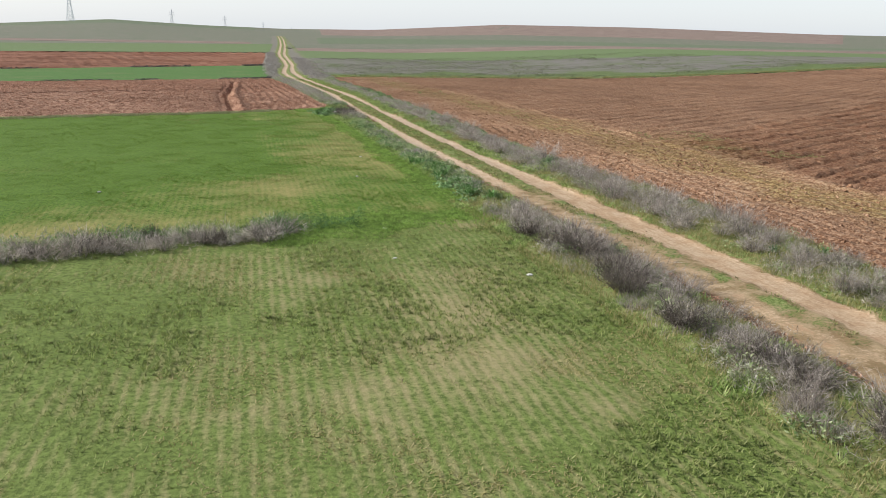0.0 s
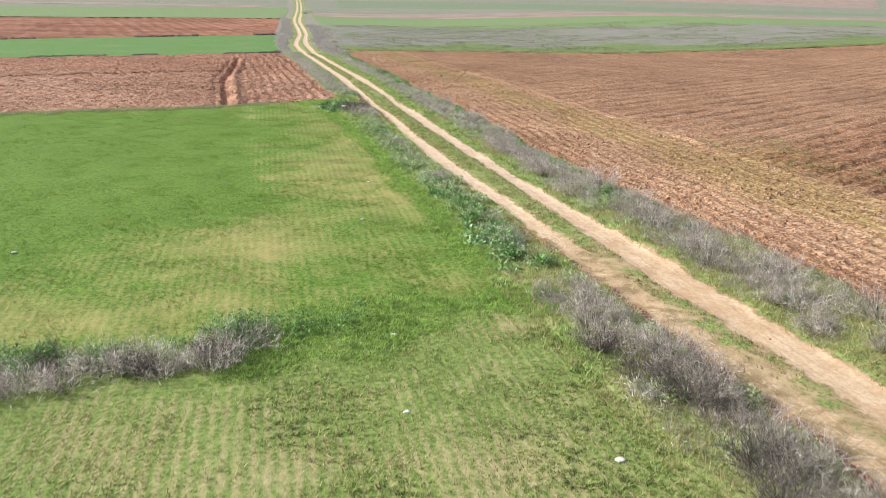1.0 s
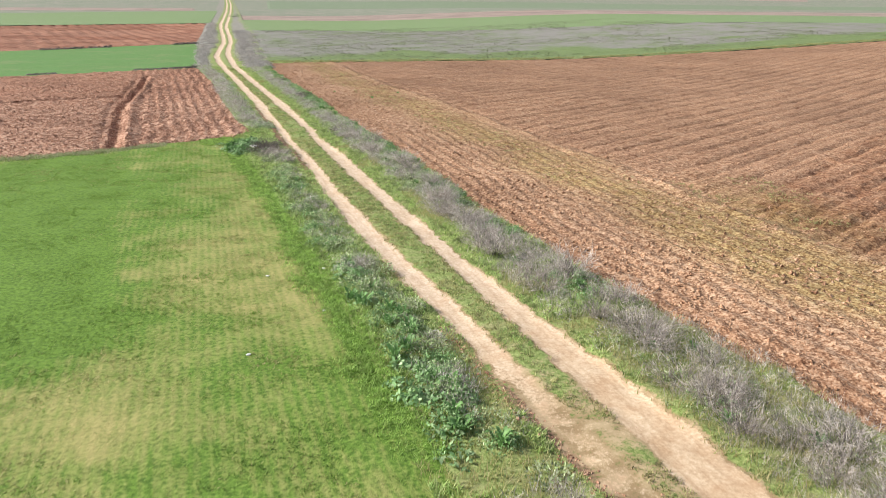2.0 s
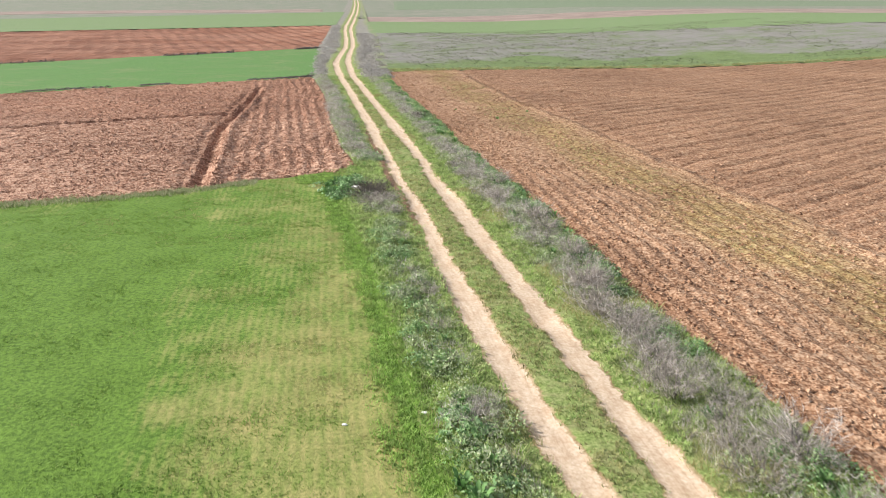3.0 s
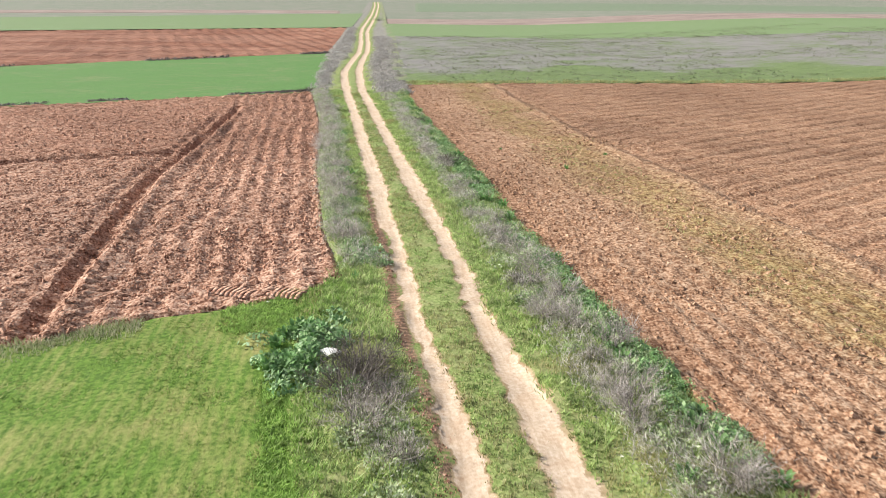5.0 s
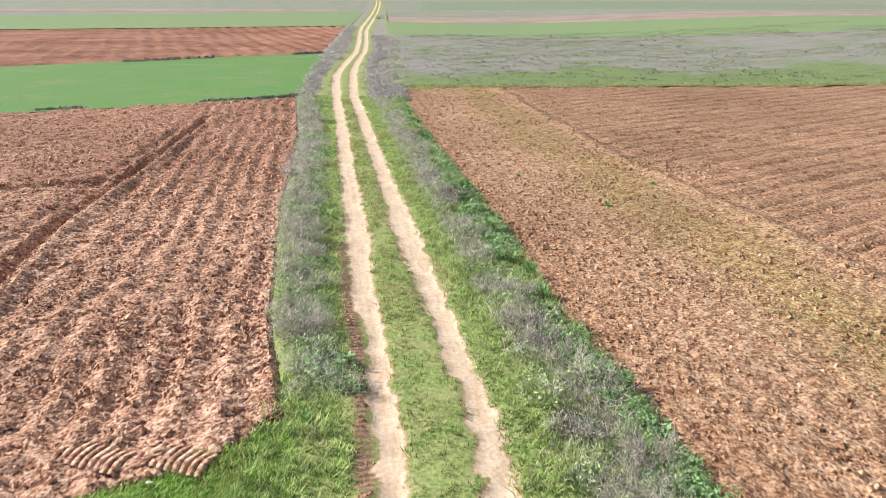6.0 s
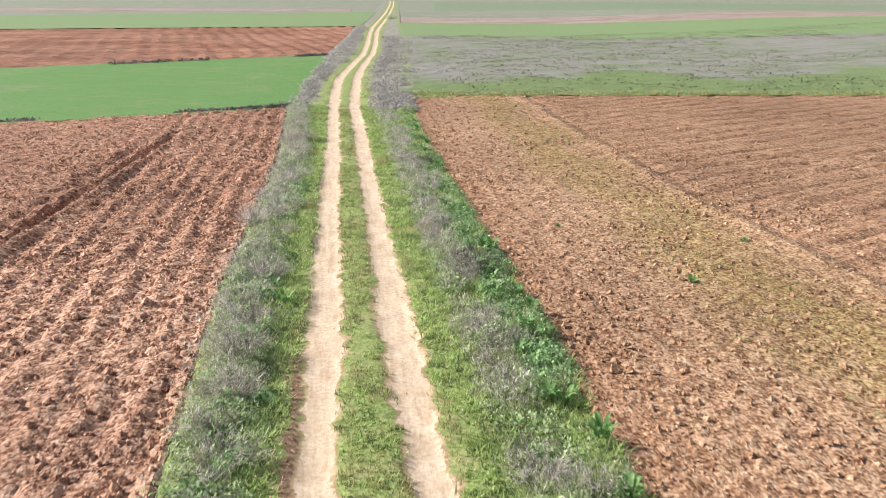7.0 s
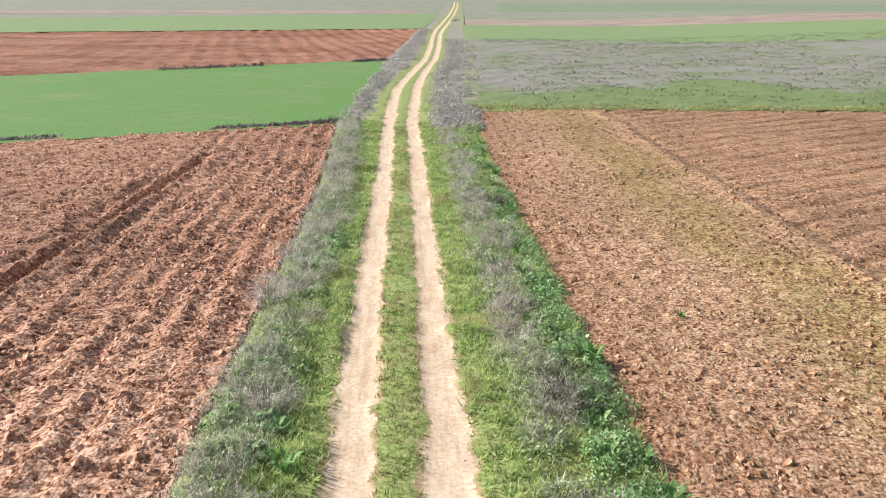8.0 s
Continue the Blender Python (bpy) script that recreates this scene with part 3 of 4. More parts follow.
def lay_on_ground(x, y):
    """Height of the ground sheet itself, between its vertices."""
    i, j = np.clip(np.searchsorted(gx, x) - 1, 0, len(gx) - 2), np.clip(np.searchsorted(gy, y) - 1, 0, len(gy) - 2)
    a, b = (x - gx[i]) / (gx[i + 1] - gx[i]), (y - gy[j]) / (gy[j + 1] - gy[j])
    return (GZ[j, i] * (1 - a) + GZ[j, i + 1] * a) * (1 - b) + (GZ[j + 1, i] * (1 - a) + GZ[j + 1, i + 1] * a) * b


def hill_field(name, b0, b1, r0, r1, mat, label):
    b, r = np.meshgrid(np.radians(np.linspace(b0, b1, 60)), np.linspace(r0, r1, 30))
    r = r + 6 * np.sin(9 * b + r0)
    x, y = -10 + r * np.sin(b), -80 + r * np.cos(b)
    z = lay_on_ground(x, y) + 0.15
    for rim in (z[0], z[-1], z[:, 0], z[:, -1]):
        rim -= 0.6
    return sheet(name, x, y, z, mat, label, [("dry", 0 * x), ("weedy", 0 * x)], False)


hill_field("hill_crop_east", 5.5, 45, 415, 600, TURF_HILL_HAZED, "green field on a far low hill")
hill_field("hill_soil_east", 6, 40, 720, 1400, SOIL_HILL_HAZED, "brown field on the far skyline")
hill_field("hill_soil_west", -30, 2.0, 400, 440, SOIL_HILL_HAZED, "brown strip on far rising land")
hill_field("hill_crop_west", -16, 2.5, 1000, 1400, TURF_HILL_HAZED, "green field on a far hill")

# The track with its verges
ty = np.concatenate([np.arange(-118, -82, 0.4), np.arange(-82, 50, 0.16), np.arange(50, 130, 0.5), np.arange(130, 560, 3.0)])
tu = np.linspace(0, 1, 64)[None]
TX = (EDGE_L(ty)[:, None] - 0.45) * (1 - tu) + (EDGE_R(ty)[:, None] + 0.45) * tu
TY = np.repeat(ty[:, None], tu.shape[1], 1)


def rut_mask(x, y):
    w = 0.37 + 0.07 * (vnoise(0 * x, y, 4.0, 13) - 0.5) + 0.24 * smooth(-38, -52, y) * (x > -1.6)
    left = x < RUT_L(y) + 0.9
    w = w - 0.13 * left * smooth(-29, -22, y) * smooth(1, -3, y) - 0.10 * ~left * smooth(-18, -13, y) * smooth(0, -3, y)
    d = np.minimum(np.abs(x - RUT_L(y) + 0.06 * smooth(-30, -24, y) * smooth(-12, -16, y)), np.abs(x - RUT_R(y)))
    return 1 - smooth(0.6 * w, 1.5 * w, d)


def bare_ground(x, y):
    wob = 0.06 * (vnoise(x, y, 2.2, 11) - 0.5) + 0.10 * (vnoise(x, y, 0.9, 114) - 0.5) + 0.24 * (vnoise(x, y, 0.33, 12) - 0.5)
    worn = (0.10 + 0.30 * vnoise(x, y, 1.3, 18) + 0.22 * vnoise(x, y, 0.5, 111)) * smooth(-43, -51, y) * smooth(-0.75, -0.35, x - RUT_L(y)) * smooth(0.9, 0.4, x - RUT_R(y))
    faint = 1 - 0.48 * smooth(-43, -50, y) * (x < 0.5 * (RUT_L(y) + RUT_R(y)))
    return np.maximum(rut_mask(x + wob, y) * faint, worn)


def verge_z(x, y):
    """Height of the track and of the verges beside it."""
    bare = bare_ground(x, y)
    calm = 1 - 0.8 * (x > RUT_L(y)) * (x < RUT_R(y))
    z = ground_z(x, y) + 0.04 - 0.07 * bare + 0.20 * (vnoise(x, y, 0.9, 16) - 0.5) * (1 - bare) * calm * smooth(0.1, 0.8, x - EDGE_L(y)) + 0.03 * (vnoise(x, y, 0.3, 17) - 0.5)
    return z - 0.30 * smooth(75, 45, y) * np.maximum(smooth(0.15, -0.45, x - EDGE_L(y)), smooth(0.0, 0.45, x - EDGE_R(y)))


def earth_bank(x, y):
    """Bare red-brown earth beside the left rut."""
    side = np.exp(-((x - RUT_L(y) + 0.44) / (0.20 + 0.14 * vnoise(x, y, 1.4, 82))) ** 2) * (0.48 + 0.5 * vnoise(x, y, 2.5, 15)) * np.maximum(smooth(-27, -20, y) * smooth(3, -2, y), 1.4 * smooth(-42, -50, y))
    return side


BARE, TZ, BANK = bare_ground(TX, TY), verge_z(TX, TY), earth_bank(TX, TY)
# Grey scrub ground beside the far track, past a strip of grass next to each rut
SCRUBBY = smooth(40, 55, TY) * smooth(0.9, 1.8, np.minimum(np.abs(TX - RUT_L(TY)), np.abs(TX - RUT_R(TY))) + 0.5 * (vnoise(TX, TY, 3.0, 105) - 0.5)) * (1 - 0.6 * smooth(1.6, 0.2, EDGE_R(TY) - TX + 1.2 * (vnoise(TX, TY, 4.0, 121) - 0.5)))
sheet("track", TX, TY, TZ, TRACK, "pale sandy two-rut farm track with grassy middle strip", [("bare", BARE), ("bank", BANK), ("ochre", smooth(-38, -50, TY)), ("scrub", SCRUBBY)])

# ---- plants, clods and stones ----
def spread(n, x0, x1, y0, y1):
    return RNG.uniform(x0, x1, n), RNG.uniform(y0, y1, n)


def join(name, verts, faces, mat, label, category):
    ob = new(name, mesh_from(name, verts, faces, mat))
    return tagged(ob, label, category, kind="stuff")


def blade_arrays(x, y, z, height, width, lean):
    """One narrow triangle a blade, turned and leaning at random."""
    n = len(x)
    t = RNG.uniform(0, 2 * math.pi, n)
    h = height * RNG.uniform(0.55, 1.35, n)
    l = h * lean * RNG.uniform(0.2, 1.0, n)
    a = t + 0.5 * math.pi + RNG.normal(0, 0.4, n)
    dx, dy = 0.5 * width * np.cos(a), 0.5 * width * np.sin(a)
    v = np.empty((n, 3, 3), np.float32)
    v[:, 0] = np.stack([x - dx, y - dy, z], 1)
    v[:, 1] = np.stack([x + dx, y + dy, z], 1)
    v[:, 2] = np.stack([x + l * np.cos(t), y + l * np.sin(t), z + h], 1)
    return v.reshape(-1, 3), np.arange(3 * n).reshape(n, 3)


def tufted(x, y, per, radius):
    """Blades gathered in tufts round the given places."""
    r, a = radius * np.sqrt(RNG.uniform(0, 1, len(x) * per)), RNG.uniform(0, 2 * math.pi, len(x) * per)
    return np.repeat(x, per) + r * np.cos(a), np.repeat(y, per) + r * np.sin(a)


def stand_z(x, y):
    """Height of the surface that plants stand on, on the verge or in the fields beside it."""
    on = (x > EDGE_L(y) - 0.05) & (x < EDGE_R(y) + 0.05) & (y < 60)
    return np.where(on, verge_z(x, y) - 0.01, ground_z(x, y) + 0.01)


def grass(name, x, y, height, width, lean, mat, label):
    v, f = blade_arrays(x, y, stand_z(x, y), height, width, lean)
    return join(name, v, f, mat, label, "grass")


# Young crop and straw in the two meadows, in drill rows that run along the track
x, y = spread(66000, -34, -5.3, -80, -53)
keep = (y < -53.6 + 0.17 * (x + 5)) & (RNG.uniform(0, 1, len(x)) < np.clip(1.2 + x / 30, 0.25, 1)) & (x < EDGE_L(y))
x, y = x[keep], y[keep]
x = np.round(x / 0.25) * 0.25 + RNG.normal(0, 0.05, len(x))
dry = vnoise(x, y, 3.5, 31) * 0.6 + vnoise(x, y, 1.1, 32) * 0.4 + 1.3 * meadow_dryness(x, y) + RNG.normal(0, 0.06, len(x)) > 0.52
tx, ty2 = tufted(x[~dry], y[~dry], 5, 0.08)
grass("crop_blades", tx, ty2, 0.05 + 0.04 * vnoise(tx, ty2, 0.7, 110), 0.030, 1.7, BLADE_GREEN, "thin green cereal blades in drill rows")
tx, ty2 = tufted(x[dry], y[dry], 4, 0.13)
grass("straw_blades", tx, ty2, 0.035, 0.026, 2.8, BLADE_DRY, "short dry straw and yellowing grass")
x, y = spread(64000, -36, -5.6, -53, -12)
keep = (y > -51.9 + 0.17 * (x + 5)) & (y < near_edge(x) - 0.05) & (x < EDGE_L(y)) & (RNG.uniform(0, 1, len(x)) < np.clip(1.2 + x / 30, 0.25, 1))
x, y = x[keep], y[keep]
x = np.round(x / 0.22) * 0.22 + RNG.normal(0, 0.10, len(x))
dry = vnoise(x, y, 4.0, 33) * 0.55 + vnoise(x, y, 1.0, 34) * 0.45 + 1.4 * crop_dryness(x, y) + RNG.normal(0, 0.10, len(x)) > 0.62
tx, ty2 = tufted(x[~dry], y[~dry], 5, 0.10)
grass("cereal_blades", tx, ty2, 0.042, 0.026, 2.6, BLADE_CROP, "bright green young cereal blades")
tx, ty2 = tufted(x[dry], y[dry], 5, 0.10)
grass("pale_blades", tx, ty2, 0.028, 0.026, 3.2, BLADE_DRY, "yellowing short grass blades")

# Grass on the verges and on the middle strip of the track
x, y = spread(110000, -7.2, 4.5, -78, 45)
inside = (x > EDGE_L(y) - 0.4 + 0.7 * (y > -50) * (y < -13) + 1.0 * smooth(-11, -7, y)) & (x < EDGE_R(y) + 0.1) & (rut_mask(x, y) < 0.25 + 0.5 * vnoise(x, y, 0.5, 60)) & (earth_bank(x, y) < 0.42)
x, y = x[inside], y[inside]
middle = (x > RUT_L(y)) & (x < RUT_R(y))
thin = vnoise(x, y, 1.2, 35) + RNG.normal(0, 0.15, len(x)) > 0.38 + 0.22 * smooth(-42, -52, y)
tx, ty2 = tufted(x[middle & thin], y[middle & thin], 5, 0.09)
grass("strip_blades", tx, ty2, 0.08, 0.028, 1.2, BLADE_STRIP, "short trodden grass between the ruts")
lush = (vnoise(x, y, 1.6, 36) > 0.24) & ((y > -44) | (vnoise(x, y, 1.0, 39) > 0.72 + 0.2 * (x > 0)))
tx, ty2 = tufted(x[~middle & lush], y[~middle & lush], 5, 0.12)
grass("verge_blades", tx, ty2, 0.05 + 0.05 * smooth(0.5, 1.1, np.minimum(np.abs(tx - RUT_L(ty2)), np.abs(tx - RUT_R(ty2)))) + 0.09 * vnoise(tx, ty2, 0.7, 44), 0.036, 1.5, BLADE_VERGE, "lush green verge grass")
tx, ty2 = tufted(x[~middle & ~lush], y[~middle & ~lush], 3, 0.12)
grass("verge_straw", tx, ty2, 0.14, 0.022, 1.2, BLADE_DRY, "dry yellow verge grass")
x, y = spread(13000, -3.4, -0.6, -46, 42)
keep = (x > RUT_L(y) + 0.25) & (x < RUT_R(y) - 0.25) & (rut_mask(x, y) < 0.5)
keep &= vnoise(x, y, 1.5, 112) * 0.6 + 0.4 * vnoise(x, y, 0.5, 113) + RNG.normal(0, 0.1, len(x)) > 0.53 + 0.07 * smooth(-8, 4, y) + 0.5 * np.abs(x - 0.5 * (RUT_L(y) + RUT_R(y)))
tx, ty2 = tufted(x[keep], y[keep], 6, 0.09)
grass("strip_tufts", tx, ty2, 0.08, 0.03, 1.4, BLADE_VERGE, "short green tufts between the ruts")
# Tall dark grass along the edge of the crop and on the strip between the meadows
x, y = spread(20000, -7.8, -4.6, -50, -13)
keep = np.abs(x - EDGE_L(y) - 0.05) < (0.2 + 0.75 * vnoise(x, y, 3, 37)) * RNG.uniform(0.3, 1.25, len(x))
tx, ty2 = tufted(x[keep], y[keep], 6, 0.12)
x, y = spread(9000, -13.2, -4.4, -56, -50.5)
keep = np.abs(y + 53.2 - 0.5 * (np.minimum(x, -7.6) + 9)) < (1.0 + 0.6 * smooth(-8, -10, x)) * vnoise(x, y, 1.4, 38) * RNG.uniform(0.7, 1.9, len(x))
ux, uy = tufted(x[keep], y[keep], 6, 0.13)
x, y = spread(1500, -8.5, -5.2, -14.6, -11.0)
keep = y < near_edge(x) + 0.5 * vnoise(x, y, 1, 61) - 0.1
wx, wy = tufted(x[keep], y[keep], 6, 0.13)
grass("tall_blades", np.r_[tx, ux, wx], np.r_[ty2, uy, wy], 0.08, 0.034, 1.9, BLADE_TALL, "taller dark green grass along the field edge")
# Ragged banks between the fields
t = RNG.uniform(0, 1, 2600)
x = -10.5 - 30 * t ** 1.1
y = near_edge(x) - 0.25 + RNG.normal(0, 0.3, len(x))
tx, ty2 = tufted(x, y, 6, 0.15)
grass("bank_blades", tx, ty2, 0.13, 0.03, 1.0, BLADE_BANK, "rough grey-green grass on a low bank")


def chips(x, y, z, size):
    """Angular clods: broken slabs with a crooked ridge, turned at random."""
    n = len(x)
    c = np.array([(-1, -0.85, -0.6), (1, -0.85, -0.6), (1, 0.85, -0.6), (-1, 0.85, -0.6), (-0.45, 0, 0.42), (0.45, 0, 0.42)], float)
    v = c[None] * RNG.uniform(0.6, 1.4, (n, 6, 1)) * RNG.uniform(0.75, 1.3, (n, 1, 3)) + RNG.normal(0, 0.22, (n, 6, 3))
    a = RNG.uniform(0, 2 * math.pi, n)
    px = v[..., 0] * np.cos(a)[:, None] - v[..., 1] * np.sin(a)[:, None]
    py = v[..., 0] * np.sin(a)[:, None] + v[..., 1] * np.cos(a)[:, None]
    v = np.stack([px, py, v[..., 2]], -1) * size[:, None, None] + np.stack([x, y, z], 1)[:, None]
    q = np.array([(0, 1, 5), (0, 5, 4), (2, 3, 4), (2, 4, 5), (1, 2, 5), (3, 0, 4)])
    return v.reshape(-1, 3), (q[None] + 6 * np.arange(n)[:, None, None]).reshape(-1, 3)


def clods(name, x, y, base, size, mat, label):
    v, f = chips(x, y, ground_z(x, y) + base + RNG.uniform(-0.03, 0.05, len(x)), size)
    return join(name, v, f, mat, label, "soil clods")


x, y = spread(112000, -36, -5.3, -20, 45)
keep = (x < np.interp(y, [-10.6, -6, 5, 20, 38, 45], [-5.4, -6.0, -6.3, -6.2, -6.7, -7.1])) & (y > near_edge(x) + 0.05) & (np.hypot((x + 7.7) / 1.3, (y + 11.9) / 0.45) > 1) & (y < 44.1 + 0.4 * (x + 6.9)) & (RNG.uniform(0, 1, len(x)) < np.clip(1.35 + x / 22, 0.10, 1) * np.clip(1.0 - y / 45, 0.25, 1))
x, y = x[keep], y[keep]
clods("clods_west", x, y, 0.05 + furrow_left(x, y), np.minimum(0.031 * np.exp(RNG.normal(0, 0.5, len(x))), 0.095) * (1 + 0.012 * np.maximum(y, 0)), CLOD, "rough red-brown clods turned up by the plough")
x, y = spread(145000, 1, 30, -72, 52)
keep = (x > EDGE_R(y) + 0.1) & (RNG.uniform(0, 1, len(x)) < np.clip(1.2 - x / 16, 0.10, 1) * np.clip(1.0 - y / 45, 0.25, 1) * np.clip(1.6 + y / 50, 0.35, 1))
x, y = x[keep], y[keep]
clods("clods_east", x, y, 0.04 + furrow_right(x, y), np.minimum(0.029 * np.exp(RNG.normal(0, 0.5, len(x))), 0.085) * (1 + 0.012 * np.maximum(y, 0)), CLOD_TAN, "dry tan clods on a ploughed field")


# Dry shrubs: many fine stems that fan out, each with side twigs
def shrub_meshes(name, stems, height, radius, twigs, twig_mat):
    a, r = RNG.uniform(0, 2 * math.pi, stems), radius * 0.45 * np.sqrt(RNG.uniform(0, 1, stems))
    bx, by = r * np.cos(a), r * np.sin(a)
    out = RNG.uniform(0.2, 1.0, stems) * radius
    d = a + RNG.normal(0, 0.5, stems)
    h = height * RNG.uniform(0.55, 1.1, stems) * (1.12 - 0.45 * out / radius)
    root = np.stack([bx, by, np.full(stems, -0.03)], 1)
    knee = root + np.stack([0.4 * out * np.cos(d), 0.4 * out * np.sin(d), 0.55 * h], 1)
    tip = root + np.stack([out * np.cos(d), out * np.sin(d), h], 1)
    side = np.stack([-np.sin(d), np.cos(d), 0 * d], 1)
    w = 0.007
    v = np.stack([root - w * side, root + w * side, knee + 0.7 * w * side, knee - 0.7 * w * side, tip], 1).reshape(-1, 3)
    k = 5 * np.arange(stems)[:, None]
    f = np.concatenate([k + [0, 1, 2], k + [0, 2, 3], k + [3, 2, 4]])
    s = np.repeat(np.arange(stems), twigs)
    u = RNG.uniform(0.15, 1.0, len(s))[:, None]
    p = np.where(u < 0.5, root[s] + (knee[s] - root[s]) * 2 * u, knee[s] + (tip[s] - knee[s]) * (2 * u - 1))
    way = (tip[s] - knee[s]) * 0.35 + RNG.normal(0, 0.11, (len(s), 3)) + np.array([0, 0, 0.05])
    q = p + way * RNG.uniform(0.5, 1.2, (len(s), 1))
    t = RNG.normal(0, 1, (len(s), 3))
    t /= np.linalg.norm(t, axis=1)[:, None]
    tv = np.stack([p - 0.0065 * t, p + 0.0065 * t, q], 1).reshape(-1, 3)
    return mesh_from(name + "_stems", v, f, STEM), mesh_from(name + "_twigs", tv, np.arange(len(tv)).reshape(-1, 3), twig_mat)


def dry_shrub(stems, height, radius, twigs, dark=False):
    a, b = shrub_meshes("shrub", stems, height, radius, twigs, DARK_TWIG if dark else TWIG)
    label = "dark brown dense dry shrub, in hedges standing in for shade" if dark else "grey bare dry shrub on the grassy verge"
    ob = tagged(new("dry_shrub", a), label, "shrub", "dry shrubs on the verge")
    part("twig_crown", b, ob, "fine dark twigs" if dark else "fine pale grey twigs")
    return ob


SHRUBS = [dry_shrub(80, 0.60, 0.70, 10), dry_shrub(95, 0.68, 0.82, 10), dry_shrub(70, 0.48, 0.70, 10), dry_shrub(90, 0.76, 0.66, 10)]


def put_all(kinds, places):
    """Stand copies of the kinds at (x, y, scale) and take the first ones there too."""
    for n, (px, py, sc) in enumerate(places):
        src = kinds[n % len(kinds)]
        m = pose(px, py, float(stand_z(px, py)), 0, 0, RNG.uniform(0, 360))
        if n < len(kinds):
            ob = src
            ob.matrix_basis = m
        else:
            ob = copy_thing(src, m)
        ob.scale = (sc * RNG.uniform(0.9, 1.15), sc * RNG.uniform(0.9, 1.15), sc * RNG.uniform(0.85, 1.1))


def band(n, y0, y1, lo, hi, size):
    out = []
    for k in range(n):
        v = y0 + (y1 - y0) * (k + RNG.uniform(0, 1)) / n
        out.append((RNG.uniform(lo(v), hi(v)), v, RNG.uniform(*size)))
    return out


places = band(44, -75, -52, lambda v: EDGE_L(v) + 0.4, lambda v: RUT_L(v) - 1.3 + 0.4 * smooth(-55, -59, v), (0.5, 1.1))
places += band(58, -75, -30, lambda v: RUT_R(v) + 1.3, lambda v: EDGE_R(v) - 0.4, (0.55, 1.25))
places += band(18, -26, 30, lambda v: RUT_R(v) + 1.5, lambda v: RUT_R(v) + 2.3, (0.5, 0.8))
places += band(20, -76, -48, lambda v: RUT_R(v) + 1.0, lambda v: RUT_R(v) + 2.4, (0.5, 0.95))
places += band(28, -31, -5, lambda v: RUT_R(v) + 1.7, lambda v: EDGE_R(v) - 0.5, (0.6, 1.0))
places += band(16, -5, 42, lambda v: RUT_R(v) + 1.5, lambda v: EDGE_R(v) - 0.5, (0.5, 0.85))
places += [(vx, -53.85 + 0.15 * (vx + 8) + RNG.uniform(-0.6, 0.4), RNG.uniform(0.55, 1.15)) for vx in np.linspace(-32, -12.6, 34)]
places += band(34, -9, 40, lambda v: EDGE_L(v) + 0.15, lambda v: EDGE_L(v) + 1.15, (0.6, 1.0))
places += band(12, -47, -20, lambda v: RUT_L(v) - 1.6, lambda v: RUT_L(v) - 1.0, (0.35, 0.6))
places += [(-4.75, -18.9, 0.95), (-5.2, -19.8, 0.9), (-4.6, -17.9, 0.7), (0.6, -30.6, 1.3), (0.2, -32.4, 1.2)]
put_all(SHRUBS, places)
# Single dark shrubs; the hedge and left-band copies stand in for shaded gaps
put_all([dry_shrub(110, 0.5, 0.62, 10, True)], [(0.3, 5.4, 1.1), (-5.0, -17.0, 1.35), (-5.4, -18.2, 1.4), (-0.1, -11.8, 0.8), (0.4, 21.0, 0.9), (-7.2, 44.3, 0.8), (-8.1, 44.0, 0.7), (-9.3, 43.5, 0.6)] + [(vx, -53.6 + 0.15 * (vx + 8) + RNG.uniform(-0.4, 0.4), RNG.uniform(0.7, 1.1)) for vx in np.linspace(-31, -13.2, 12)] + band(9, -72, -54, lambda v: EDGE_L(v) + 0.6, lambda v: RUT_L(v) - 1.6, (0.9, 1.3)))

# Dry brush that fills the hedges between the shrubs
def brush(n, y0, y1, lo, hi, fill):
    v = RNG.uniform(y0, y1, n)
    u = lo(v) + (hi(v) - lo(v)) * RNG.uniform(0, 1, n)
    k = vnoise(u, v, 1.7, 43) < fill
    return u[k], v[k]


pieces = [brush(900, -76, -51, lambda v: EDGE_L(v) + 0.2, lambda v: RUT_L(v) - 1.2, 0.5),
          brush(2200, -78, -28, lambda v: RUT_R(v) + 0.85, lambda v: EDGE_R(v) - 0.1, 0.55),
          brush(700, -28, 42, lambda v: RUT_R(v) + 1.3, lambda v: EDGE_R(v) - 0.2, 0.50),
          brush(700, -9, 42, lambda v: EDGE_L(v) + 0.05, lambda v: EDGE_L(v) + 1.2, 0.62),
          brush(300, -48, -20, lambda v: RUT_L(v) - 1.9, lambda v: RUT_L(v) - 0.9, 0.5)]
x = RNG.uniform(-34, -12.3, 260)
pieces.append((x, -53.5 + 0.15 * (x + 8) + RNG.uniform(-0.7, 0.6, len(x))))
x, y = np.concatenate([p[0] for p in pieces]), np.concatenate([p[1] for p in pieces])
tx, ty2 = tufted(x, y, 12, 0.22)
grass("dry_brush", tx, ty2, 0.08 + 0.34 * vnoise(tx, ty2, 1.1, 62), 0.010, 0.9, TWIG, "grey dry brush between the shrubs")

